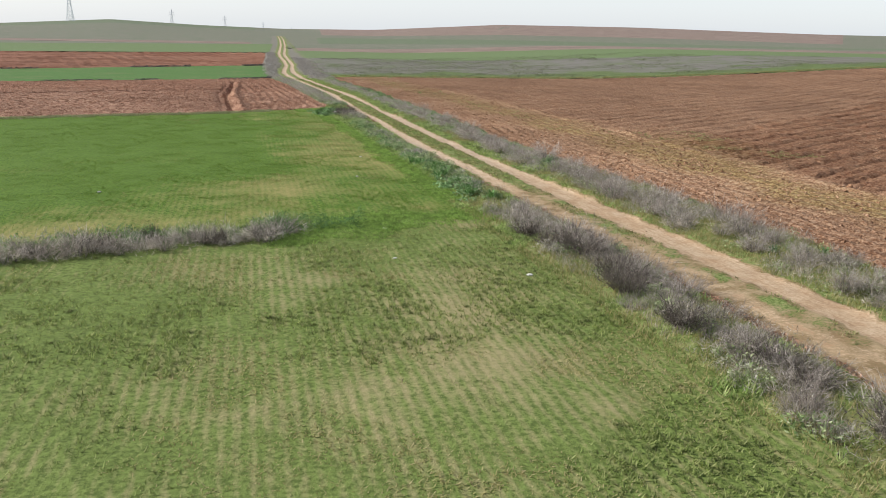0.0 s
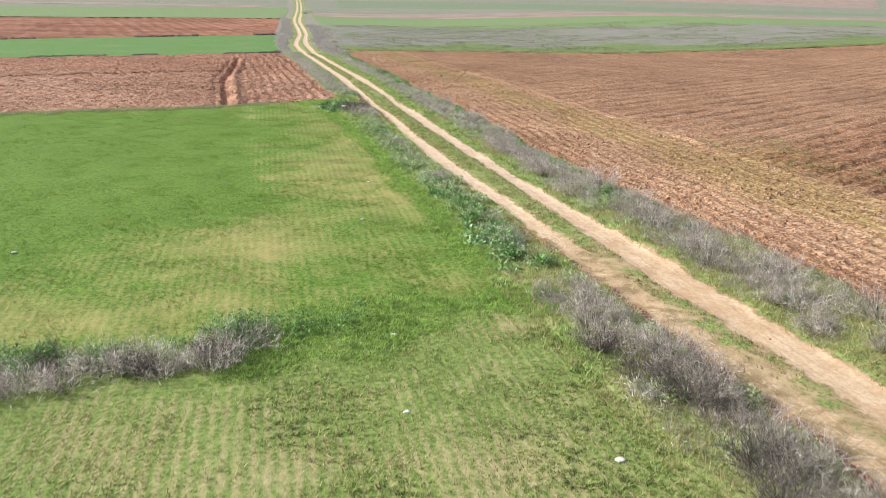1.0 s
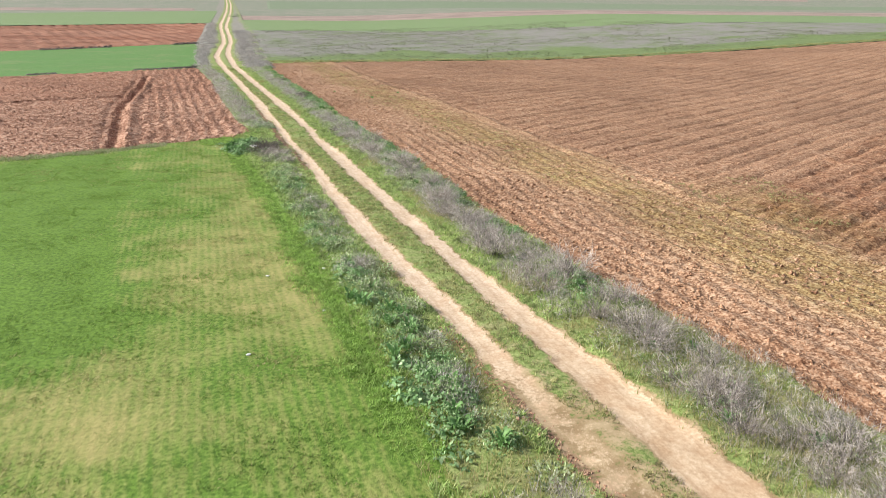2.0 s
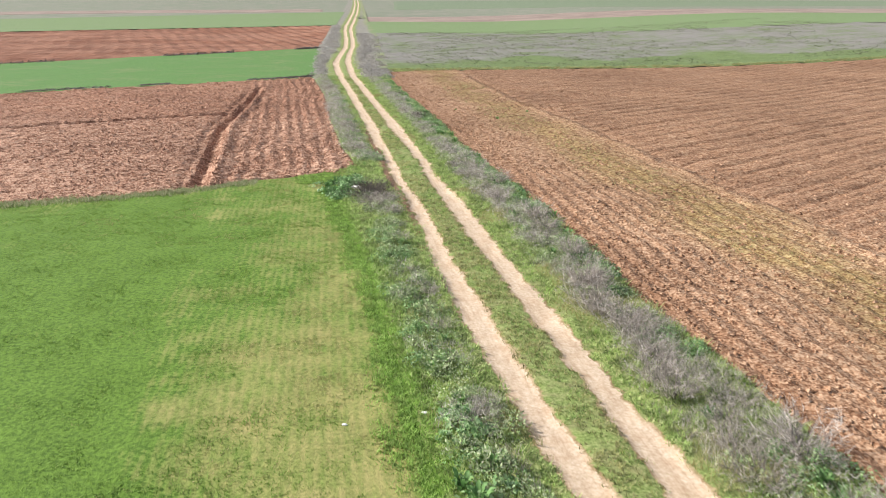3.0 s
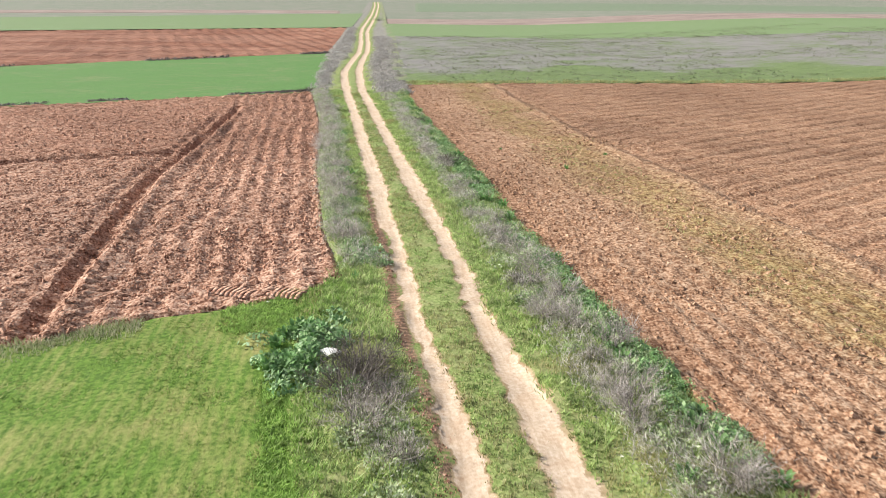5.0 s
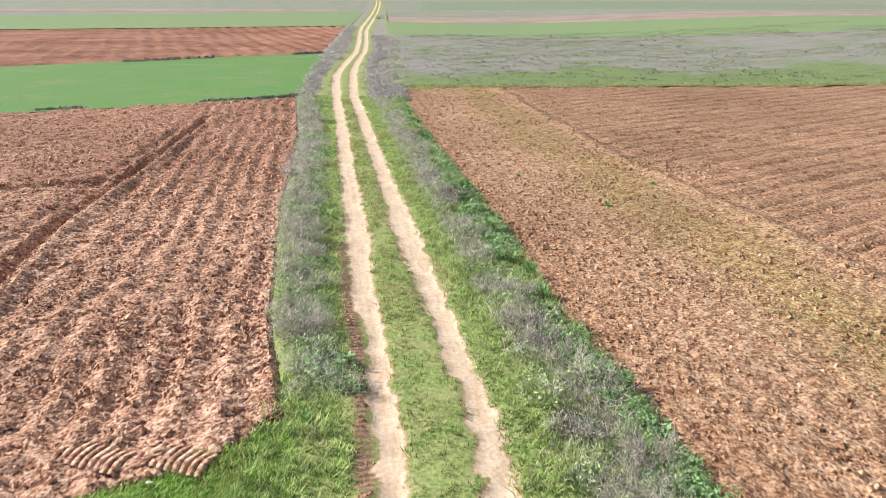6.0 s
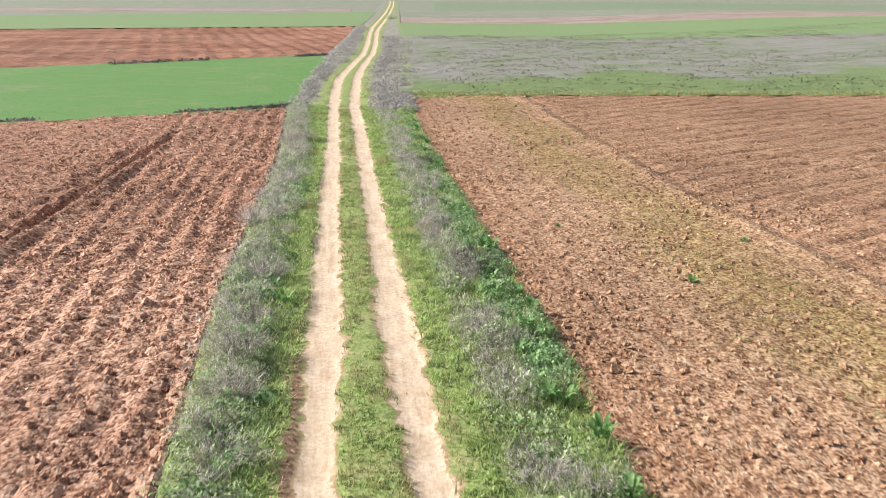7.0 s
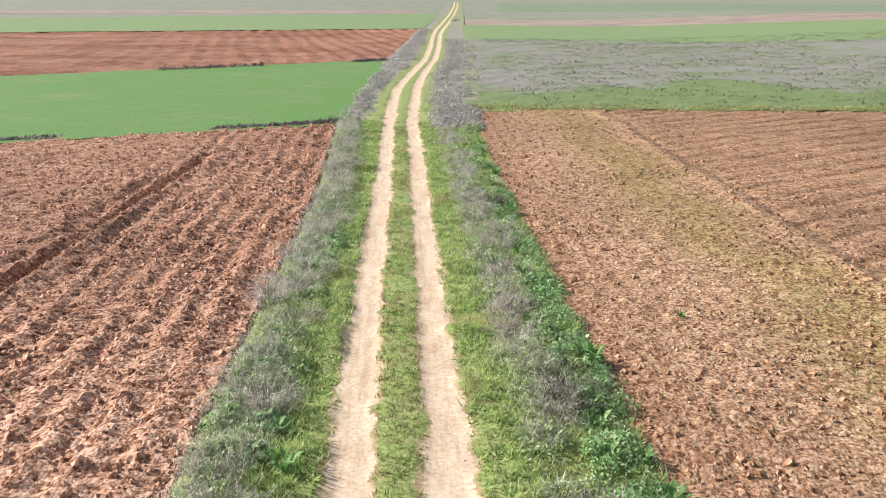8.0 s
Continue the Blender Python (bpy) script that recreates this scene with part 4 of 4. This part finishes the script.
def cushions(name, x, y, radius, height, per, size, slim, rise, mat, label, base=None):
    """Low rounded mounds of small leaves or twigs that lie along the mound's surface; rise lifts their tips."""
    n = len(x)
    k = np.repeat(np.arange(n), per)
    rad, tall = radius * RNG.uniform(0.6, 1.35, n), height * RNG.uniform(0.55, 1.35, n)
    a, u = RNG.uniform(0, 2 * math.pi, len(k)), np.sqrt(RNG.uniform(0, 1, len(k)))
    u = u * (1 + 0.22 * np.sin(3 * a + 7.0 * k) + 0.12 * np.sin(5 * a + 3.0 * k))
    px, py = np.asarray(x)[k] + rad[k] * u * np.cos(a), np.asarray(y)[k] + rad[k] * u * np.sin(a)
    pz = (stand_z(px, py) if base is None else base(px, py)) + tall[k] * np.clip(1 - u ** 2, 0, 1) * RNG.uniform(0.7, 1.1, len(k)) + 0.01
    p = np.stack([px, py, pz], 1)
    slope = 1.6 * np.clip(tall / rad, 0, 1.2)[k] * u
    up = np.stack([slope * np.cos(a), slope * np.sin(a), np.ones(len(k))], 1) + RNG.normal(0, 0.35, (len(k), 3))
    up /= np.linalg.norm(up, axis=1)[:, None]
    d = np.cross(up, RNG.normal(0, 1, (len(k), 3)))
    d /= np.linalg.norm(d, axis=1)[:, None]
    side = np.cross(up, d)
    d = d + rise * RNG.uniform(0.2, 1.4, (len(k), 1)) * (up + np.array([0, 0, 0.3]))
    d /= np.linalg.norm(d, axis=1)[:, None]
    q = size * RNG.uniform(0.6, 1.4, (len(k), 1))
    v = np.stack([p, p + q * (0.5 * d + slim * side), p + q * d, p + q * (0.5 * d - slim * side)], 1)
    return join(name, v.reshape(-1, 3), np.arange(4 * len(k)).reshape(-1, 4), mat, label, "weeds")


def strewn(n, y0, y1, lo, hi, seed, fill, scale=1.6):
    """Places in a band where a patchy noise exceeds 1 - fill."""
    v = RNG.uniform(y0, y1, n)
    u = lo(v) + (hi(v) - lo(v)) * RNG.uniform(0, 1, n)
    k = vnoise(u, v, scale, seed) > 1 - fill
    return u[k], v[k]


def gather(*bands):
    return np.concatenate([b[0] for b in bands]), np.concatenate([b[1] for b in bands])


# Grey mats of dry stems, grey-green herbs and green leafy cushions
x, y = gather(strewn(470, -10, 44, lambda v: EDGE_L(v), lambda v: EDGE_L(v) + 1.2, 91, 0.85),
              strewn(620, -30, 44, lambda v: RUT_R(v) + 1.25, lambda v: 0.5 * (RUT_R(v) + 1.25 + EDGE_R(v)), 92, 0.75),
              strewn(160, -50, -18, lambda v: RUT_L(v) - 2.1, lambda v: RUT_L(v) - 1.0, 93, 0.6),
              strewn(640, -80, -30, lambda v: RUT_R(v) + 1.2 - 0.25 * smooth(-40, -46, v), lambda v: EDGE_R(v) - 0.2, 94, 0.6),
              strewn(260, -78, -52, lambda v: EDGE_L(v) + 0.3, lambda v: RUT_L(v) - 1.2 + 0.4 * smooth(-55, -59, v), 95, 0.7))
cushions("grey_mat", x, y, 0.36, 0.34, 68, 0.145, 0.038, 0.7, GREY, "low grey mat of dry stems on the verge")
x, y = gather(strewn(900, -10, 44, lambda v: EDGE_L(v) + 0.1, lambda v: EDGE_L(v) + 1.35, 96, 0.82),
              strewn(700, -32, 44, lambda v: RUT_R(v) + 1.3, lambda v: EDGE_R(v) - 0.1, 97, 0.72),
              strewn(170, -50, -18, lambda v: RUT_L(v) - 2.1, lambda v: RUT_L(v) - 1.0, 98, 0.6),
              strewn(160, -72, -40, lambda v: RUT_R(v) + 1.0, lambda v: EDGE_R(v), 99, 0.5))
cushions("herb_growth", x, y, 0.30, 0.24, 70, 0.068, 0.18, 0.6, HERB, "grey-green herbs matted on the verge")
x, y = gather(strewn(520, -30, 44, lambda v: 0.45 * RUT_R(v) + 0.45 * 1.25 + 0.55 * EDGE_R(v), lambda v: EDGE_R(v) + 0.08, 45, 0.62, 2.2),
              strewn(260, -50, -30, lambda v: RUT_R(v) + 1.9, lambda v: EDGE_R(v) + 0.05, 115, 0.45, 2.2),
              strewn(110, -9, 40, lambda v: EDGE_L(v) + 0.3, lambda v: EDGE_L(v) + 1.5, 100, 0.5),
              strewn(200, -50, -18, lambda v: RUT_L(v) - 2.4, lambda v: RUT_L(v) - 1.2, 101, 0.6))
cushions("leafy_growth", x, y, 0.30, 0.26, 85, 0.065, 0.25, 0.4, LEAF, "dense leafy green weeds on the verge")
u = RNG.uniform(0, 1, 46)
x, y = gather((-5.95 - 0.8 * u + RNG.normal(0, 0.38, 46), -14.7 - 2.9 * u + RNG.normal(0, 0.5, 46)),
              strewn(70, -50, -38, lambda v: EDGE_L(v) + 0.2, lambda v: RUT_L(v) - 1.5, 116, 0.55),
              strewn(150, -10, 34, lambda v: EDGE_L(v) + 0.35, lambda v: EDGE_L(v) + 1.4, 124, 0.5, 2.2),
              strewn(150, -32, 30, lambda v: EDGE_R(v) - 0.7, lambda v: EDGE_R(v), 45, 0.5, 2.2))
near = np.hypot(x + 5.75, y + 16.5) > 0.5
cushions("broad_leaves", x[near], y[near], 0.36, 0.17, 75, 0.125, 0.28, 0.3, LEAF_BROAD, "broad blue-green leaves of low verge weeds")
# Green leaves through the hedge and tufts on the weedy part of the ploughed field
x = np.r_[RNG.uniform(-32, -11.5, 150), RNG.uniform(-13, -9.8, 18), RNG.uniform(-69, -32, 120)]
cushions("hedge_leaves", x, -52.85 + 0.15 * (x + 8) + RNG.uniform(-0.75, 0.45, len(x)), 0.42, 0.42, 120, 0.06, 0.27, 0.4, LEAF_DARK, "green leaves through the dry hedge")
x = np.r_[RNG.uniform(-32, -12.4, 80), RNG.uniform(-69, -32, 110)]
cushions("hedge_stems", x, -54.0 + 0.15 * (x + 8) + RNG.normal(0, 0.3, len(x)), 0.36, 0.55, 95, 0.15, 0.034, 1.0, GREY, "grey dry stems of a low hedge")
x, y = spread(700, 11.5, 18, -42, -30)
keep = vnoise(x, y, 2.0, 48) > 0.5
x2, y2 = spread(1500, 4, 11, -30, 40)
keep2 = (vnoise(x2, y2, 2.5, 49) > 0.62) & (weeds_right(x2, y2) > 0.3)
tx, ty2 = tufted(np.r_[x[keep], x2[keep2]], np.r_[y[keep], y2[keep2]], 8, 0.12)
v, f = blade_arrays(tx, ty2, ground_z(tx, ty2) + 0.06, 0.09, 0.022, 1.2)
join("field_weeds", v, f, BLADE_STRIP, "thin yellow-green weeds on the ploughed soil", "weeds")
# Prints of a tractor tyre pressed into the trodden edge of the ploughed field
def tyre_print(px, py, turn):
    """Curved lugs, side by side, each a low rounded bar."""
    vs, fs = [], []
    for k in range(9):
        for i, u in enumerate(np.linspace(-0.5, 0.5, 7)):
            cx, cy = 0.62 * u, 0.155 * (k - 4) + 0.09 * math.cos(3.0 * u) + 0.10 * u
            for dy, dz in ((-0.074, -0.05), (-0.056, 0.012), (0.056, 0.012), (0.074, -0.05)):
                vs.append((cx, cy + dy, dz + 0.006 * math.sin(k + 9 * u)))
            if i:
                s = len(vs) - 8
                fs += [(s + j, s + j + 1, s + j + 5, s + j + 4) for j in range(3)]
    ob = new("tyre_print", mesh_from("tyre_print", vs, fs, CLOD, True))
    ob.matrix_basis = pose(px, py, float(ground_z(px, py)) + 0.062, 0, 0, turn)
    ob.scale = (1.15, 0.95, 1.3)
    return tagged(ob, "pale tractor tyre print pressed into soil", "tyre print", "tyre prints on the field edge", kind="stuff")


tyre_print(-8.45, -11.75, 62)
tyre_print(-7.05, -12.0, 62)
# Crumbs of earth and dead grass on the ruts
y = RNG.uniform(-76, 45, 600)
x = np.where(RNG.uniform(0, 1, len(y)) < 0.5, RUT_L(y), RUT_R(y)) + RNG.choice([-1, 1], len(y)) * RNG.normal(0.36, 0.16, len(y))
size = 0.008 * np.exp(RNG.normal(0.3, 0.5, len(y)))
bank_y = np.r_[RNG.uniform(-78, -43, 2600), RNG.uniform(-26, 2, 2600)]
bank_x = RUT_L(bank_y) - 0.58 + RNG.normal(0, 0.12, len(bank_y))
x, y, size = np.r_[x, bank_x], np.r_[y, bank_y], np.r_[size, np.where(bank_y < -40, 0.022, 0.017) * np.exp(RNG.normal(0, 0.45, len(bank_y)))]
v, f = chips(x, y, stand_z(x, y) + 0.012, size)
join("crumbs", v, f, CLOD, "brown crumbs of earth on the track", "soil clods")

# Dead grass strewn on the ruts
y = RNG.uniform(-44, 45, 420)
x = np.where(RNG.uniform(0, 1, len(y)) < 0.5, RUT_L(y), RUT_R(y)) + RNG.normal(0, 0.22, len(y))
tx, ty2 = tufted(x, y, 7, 0.09)
grass("rut_litter", tx, ty2, 0.015, 0.022, 5.0, BLADE_STRIP, "dead grass strewn on the ruts")

# The far verges and the fallow land: low grey scrub, too far off to tell apart
x, y = gather(strewn(480, 41, 190, lambda v: EDGE_L(v) + 0.3, lambda v: RUT_L(v) - 1.3 - 0.5 * smooth(90, 60, v), 102, 0.9, 3.0),
              strewn(300, 41, 52, lambda v: RUT_R(v) + 1.6, lambda v: EDGE_R(v) - 0.1, 103, 0.9, 3.0),
              strewn(650, 54, 148, lambda v: RUT_R(v) + 1.4, lambda v: RUT_R(v) + 1.4 + (2.2 + 2.6 * vnoise(v, 0 * v, 6, 118)) * RNG.uniform(0.3, 1.25, len(v)), 104, 0.72, 3.0))
cushions("far_scrub", x, y, 0.75, 0.30, 30, 0.26, 0.16, 0.2, FAR_GREY, "low grey scrub along the far track", ground_z)
x, y = spread(6500, 6, 110, 53, 152)
keep = (x > EDGE_R(y) + 3.0) & (vnoise(x, y, 11, 41) + 0.5 * vnoise(x, y, 3, 42) > 0.66)
cushions("fallow_scrub", x[keep], y[keep], 0.8, 0.10, 8, 0.28, 0.17, 0.2, FALLOW, "sparse grey-green weeds on fallow land", ground_z)
x = RNG.uniform(1.5, 100, 1000)
y = 51.6 - 0.07 * (x - 2) + RNG.normal(0, 0.5, len(x))
cushions("headland_grass", x, y, 0.45, 0.2, 14, 0.22, 0.10, 0.8, BLADE_STRIP, "pale rough grass along the field end", ground_z)


# Low banks between the far fields; dark stem colour stands in for their shadow line
u = RNG.uniform(0, 1, 900) ** 1.5
u = u[vnoise(60 * u, 0 * u, 3.0, 119) > 0.35]
cushions("field_bank", -7.2 - 54 * u, 44.5 - 21.7 * u + RNG.normal(0, 0.2, len(u)), 0.26, 0.10, 14, 0.2, 0.13, 0.3, STEM, "low bank between fields, shadow line put into dark stems", ground_z)
u = RNG.uniform(0, 1, 1100) ** 1.5
u = u[vnoise(230 * u, 0 * u, 8.0, 120) > 0.35]
cushions("far_field_bank", -5.2 - 200 * u, 101.0 - 116 * u + RNG.normal(0, 0.3, len(u)), 0.45, 0.2, 12, 0.32, 0.14, 0.3, STEM, "thin bank by a far ploughed field, shadow line in its colour", ground_z)


# Bright grass across the end of the verge, where the ploughed field ends
v = RNG.uniform(49.5, 53.5, 130)
cushions("corner_grass", RUT_R(v) + RNG.uniform(0.7, 7.5, 130), v, 0.5, 0.16, 40, 0.14, 0.14, 0.6, BLADE_VERGE, "bright green grass across the verge's end", ground_z)


# Grey-green herbs: short stems with small leaves
def herb(n, height, radius):
    a, r = RNG.uniform(0, 2 * math.pi, n), radius * np.sqrt(RNG.uniform(0, 1, n))
    z = height * RNG.uniform(0.05, 1, n) * np.sqrt(np.clip(1.05 - (r / radius) ** 2, 0.05, 1))
    p = np.stack([r * np.cos(a), r * np.sin(a), z], 1)
    d = RNG.normal(0, 1, (n, 3)) + np.stack([np.cos(a), np.sin(a), np.full(n, 0.8)], 1)
    d /= np.linalg.norm(d, axis=1)[:, None]
    s = np.cross(d, RNG.normal(0, 1, (n, 3)))
    s /= np.linalg.norm(s, axis=1)[:, None]
    q = p + d * 0.10
    v = np.stack([p, (p + q) / 2 + 0.022 * s, q, (p + q) / 2 - 0.022 * s], 1).reshape(-1, 3)
    k = 4 * np.arange(n)[:, None]
    crown = mesh_from("herb_leaves", v, k + [0, 1, 2, 3], HERB)
    m = n // 5
    root = np.stack([p[:m, 0] * 0.3, p[:m, 1] * 0.3, np.full(m, -0.03)], 1)
    t = np.array([0.005, 0.005, 0])
    sv = np.stack([root - t, root + t, p[:m]], 1).reshape(-1, 3)
    ob = tagged(new("low_herb", mesh_from("herb_stems", sv, np.arange(3 * m).reshape(-1, 3), STEM)), "low grey-green herb clump on the verge", "herb", "herbs on the verge")
    part("foliage", crown, ob, "small grey-green leaves")
    return ob


HERBS = [herb(260, 0.34, 0.45), herb(220, 0.28, 0.5), herb(300, 0.42, 0.42)]
places = band(44, -48, -19, lambda v: RUT_L(v) - 2.1, lambda v: RUT_L(v) - 0.9, (0.6, 1.1))
places += band(34, -8, 40, lambda v: EDGE_L(v) + 0.4, lambda v: RUT_L(v) - 1.1, (0.6, 1.0))
places += band(48, -32, 42, lambda v: RUT_R(v) + 1.3, lambda v: EDGE_R(v) - 0.3, (0.7, 1.2))
places += band(14, -72, -51, lambda v: EDGE_L(v) + 0.3, lambda v: RUT_L(v) - 0.8, (0.7, 1.1))
put_all(HERBS, places)


# Broad-leaved weeds: a rosette of arched leaves
def leaf_mesh(length, width, rise):
    u = np.linspace(0, 1, 6)
    w = width * np.sin(math.pi * np.clip(0.12 + 0.88 * u, 0, 1)) ** 0.8
    w[-1] = 0.004
    cx, cz = length * u, rise * np.sin(u * 2.2)
    v = np.concatenate([np.stack([cx, -w, cz + 0.25 * w], 1), np.stack([cx, 0 * u, cz - 0.1 * w], 1), np.stack([cx, w, cz + 0.25 * w], 1)])
    f = [(i + 6 * k, i + 1 + 6 * k, i + 7 + 6 * k, i + 6 + 6 * k) for k in (0, 1) for i in range(5)]
    return mesh_from("leaf", v, f, LEAF_DARK, True)


LEAVES = [leaf_mesh(0.16, 0.036, 0.09), leaf_mesh(0.13, 0.032, 0.10), leaf_mesh(0.19, 0.04, 0.07)]


def leafy_weed(n):
    c = [(0, 0, -0.02)]
    for k in range(14):
        a, s, z = radians(RNG.uniform(0, 360)), RNG.uniform(0.08, 0.16), RNG.uniform(0.05, 0.16)
        c += [(s * (0.5 * math.cos(a + q)), s * (0.5 * math.sin(a + q)), 0.7 * z) for q in (0.5, -0.5)] + [(s * math.cos(a), s * math.sin(a), z)]
    f = [(0, 3 * k + 1, 3 * k + 3, 3 * k + 2) for k in range(14)]
    ob = tagged(new("leafy_weed", mesh_from("weed_heart", c, f, LEAF)), "broad-leaved dark green weed clump in the verge", "weed", "leafy weeds on the verge")
    for i in range(n):
        lf = part("leaf", LEAVES[i % 3], ob)
        a = 360 * i / n + RNG.uniform(-15, 15)
        e = RNG.uniform(0.0, 0.14)
        lf.matrix_basis = pose(e * math.cos(radians(a)), e * math.sin(radians(a)), 0.02 + 0.08 * (i % 2), 0, RNG.uniform(-45, -5), a)
    return ob


WEEDS = [leafy_weed(14), leafy_weed(16), leafy_weed(13)]
places = band(18, -50, -41, lambda v: RUT_L(v) - 2.4, lambda v: RUT_L(v) - 1.3, (0.9, 1.4))
places += band(9, -41, -24, lambda v: RUT_L(v) - 2.0, lambda v: RUT_L(v) - 1.0, (0.7, 1.1))
places += [(RNG.uniform(-7.2, -6.1), RNG.uniform(-17.4, -14.6), RNG.uniform(0.9, 1.3)) for _ in range(20)]
places += band(20, -12, 38, lambda v: EDGE_L(v) + 0.4, lambda v: RUT_L(v) - 1.2, (0.6, 1.0))
places += band(60, -28, 40, lambda v: EDGE_R(v) - 0.9, lambda v: EDGE_R(v), (0.9, 1.4))
places += band(40, -28, 40, lambda v: RUT_R(v) + 1.6, lambda v: EDGE_R(v) - 0.4, (0.7, 1.2))
places += [(5.6, 3.7, 0.9), (8.7, 7.2, 0.7), (3.6, 9.5, 0.6), (-4.6, 3.2, 1.3), (-4.9, 4.4, 1.2)]
places += band(14, -66, -36, lambda v: RUT_R(v) + 1.4, lambda v: EDGE_R(v) - 0.3, (0.8, 1.3))
put_all(WEEDS, places)


# Pale stones lying in the grass
def stone(px, py, size, label):
    bm = bmesh.new()
    bmesh.ops.create_icosphere(bm, subdivisions=2, radius=size)
    k = RNG.uniform(0, 50)
    for v in bm.verts:
        g = 1 + 0.35 * noise.noise(v.co * (1.6 / size) + Vector((k, 0, 0)))
        g += 0.12 * noise.noise(v.co * (4.5 / size) + Vector((0, k, 0)))
        v.co = Vector((v.co.x * g * 1.3, v.co.y * g * 0.8, v.co.z * g * 0.5))
    me = bpy.data.meshes.new("stone")
    bm.to_mesh(me)
    bm.free()
    me.materials.append(STONE)
    ob = tagged(new("stone", me), label, "stone", "pale stones in the grass")
    ob.matrix_basis = pose(px, py, float(stand_z(px, py)) + 0.4 * size, 0, 0, RNG.uniform(-25, 25))


stone(-5.75, -16.35, 0.21, "large whitish stone among weeds by the track")
for px, py, size in ((-6.3, -60.2, 0.14), (-9.6, -57.8, 0.10), (-19.1, -46.1, 0.12), (-7.4, -38.2, 0.09), (-8.5, -44.0, 0.1), (-6.2, -41.6, 0.08), (0.3, -33.4, 0.1), (0.35, -35.2, 0.09), (-9.2, -54.1, 0.11), (-5.6, -38.0, 0.12), (-7.4, -12.6, 0.09), (-0.7, 9.0, 0.1), (-3.6, 101.5, 0.6)):
    stone(px, py, 0.55 * size, "small pale stone lying in the grass")


# Lattice pylons on the skyline
def strut(v0, v1, w):
    a, b = Vector(v0), Vector(v1)
    d = (b - a).normalized()
    s = d.cross(Vector((0.31, 0.95, 0.1))).normalized() * w
    t = d.cross(s).normalized() * w
    v = [a + s, a + t, a - s, a - t, b + s, b + t, b - s, b - t]
    return v, [(0, 1, 5, 4), (1, 2, 6, 5), (2, 3, 7, 6), (3, 0, 4, 7)]


def frame_mesh(name, bars, w):
    vs, fs = [], []
    for a, b in bars:
        v, f = strut(a, b, w)
        fs += [tuple(i + len(vs) for i in q) for q in f]
        vs += v
    return mesh_from(name, [tuple(v) for v in vs], fs, STEEL_HAZED)


def pylon():
    H, B = 42.0, 3.6
    half = lambda z: B * (1 - z / H) ** 1.15 + 0.35
    root = tagged(new("pylon"), "grey steel lattice power pylon on the skyline", "pylon", "pylons on the skyline")
    for sx, sy in ((-1, -1), (1, -1), (1, 1), (-1, 1)):
        zs = np.linspace(0, H, 8)
        part("leg", frame_mesh("leg", [((sx * half(a), sy * half(a), a), (sx * half(b), sy * half(b), b)) for a, b in zip(zs, zs[1:])], 0.22), root)
    bars = []
    zs = np.linspace(0, H, 10)
    for a, b in zip(zs, zs[1:]):
        for sgn in (-1, 1):
            bars += [((-half(a), sgn * half(a), a), (half(b), sgn * half(b), b)), ((half(a), sgn * half(a), a), (-half(b), sgn * half(b), b)),
                     ((sgn * half(a), -half(a), a), (sgn * half(b), half(b), b)), ((sgn * half(a), half(a), a), (sgn * half(b), -half(b), b))]
    part("bracing", frame_mesh("bracing", bars, 0.13), root)
    for z, reach in ((28, 8.5), (34.5, 6.5)):
        part("cross_arm", frame_mesh("cross_arm", [((-reach, 0, z), (reach, 0, z)), ((-reach, 0, z), (0, 0.4, z + 2)), ((reach, 0, z), (0, 0.4, z + 2)), ((-reach, 0, z), (0, -0.4, z + 2)), ((reach, 0, z), (0, -0.4, z + 2))], 0.2), root)
        for sx in (-reach, reach):
            part("insulator", frame_mesh("insulator", [((sx, 0, z), (sx, 0, z - 2.2))], 0.18), root)
    return root


def polar(bearing, r):
    px, py = -14.3 + r * math.sin(radians(bearing)), -80.8 + r * math.cos(radians(bearing))
    return px, py, float(ground_z(px, py)) + 0.1


first = pylon()
first.matrix_basis = pose(*polar(-8.55, 1180), 0, 0, 20)
for bearing, r, size in ((-2.65, 2400, 1.0), (0.6, 3000, 1.0), (3.0, 3900, 0.8), (4.8, 4300, 0.45)):
    ob = copy_thing(first, pose(*polar(bearing, r), 0, 0, 25))
    ob.scale = (size, size, size)

# A dark bush beside the far track
bush = herb(900, 1.5, 1.0)
tagged(bush, "dark green rounded bush beside the far track", "bush", "bush")
bush.name = "bush"
bush.matrix_basis = pose(11.9, 242, float(ground_z(11.9, 242)) + 0.05, 0, 0, 20)
bush.scale = (2.0, 1.4, 1.0)
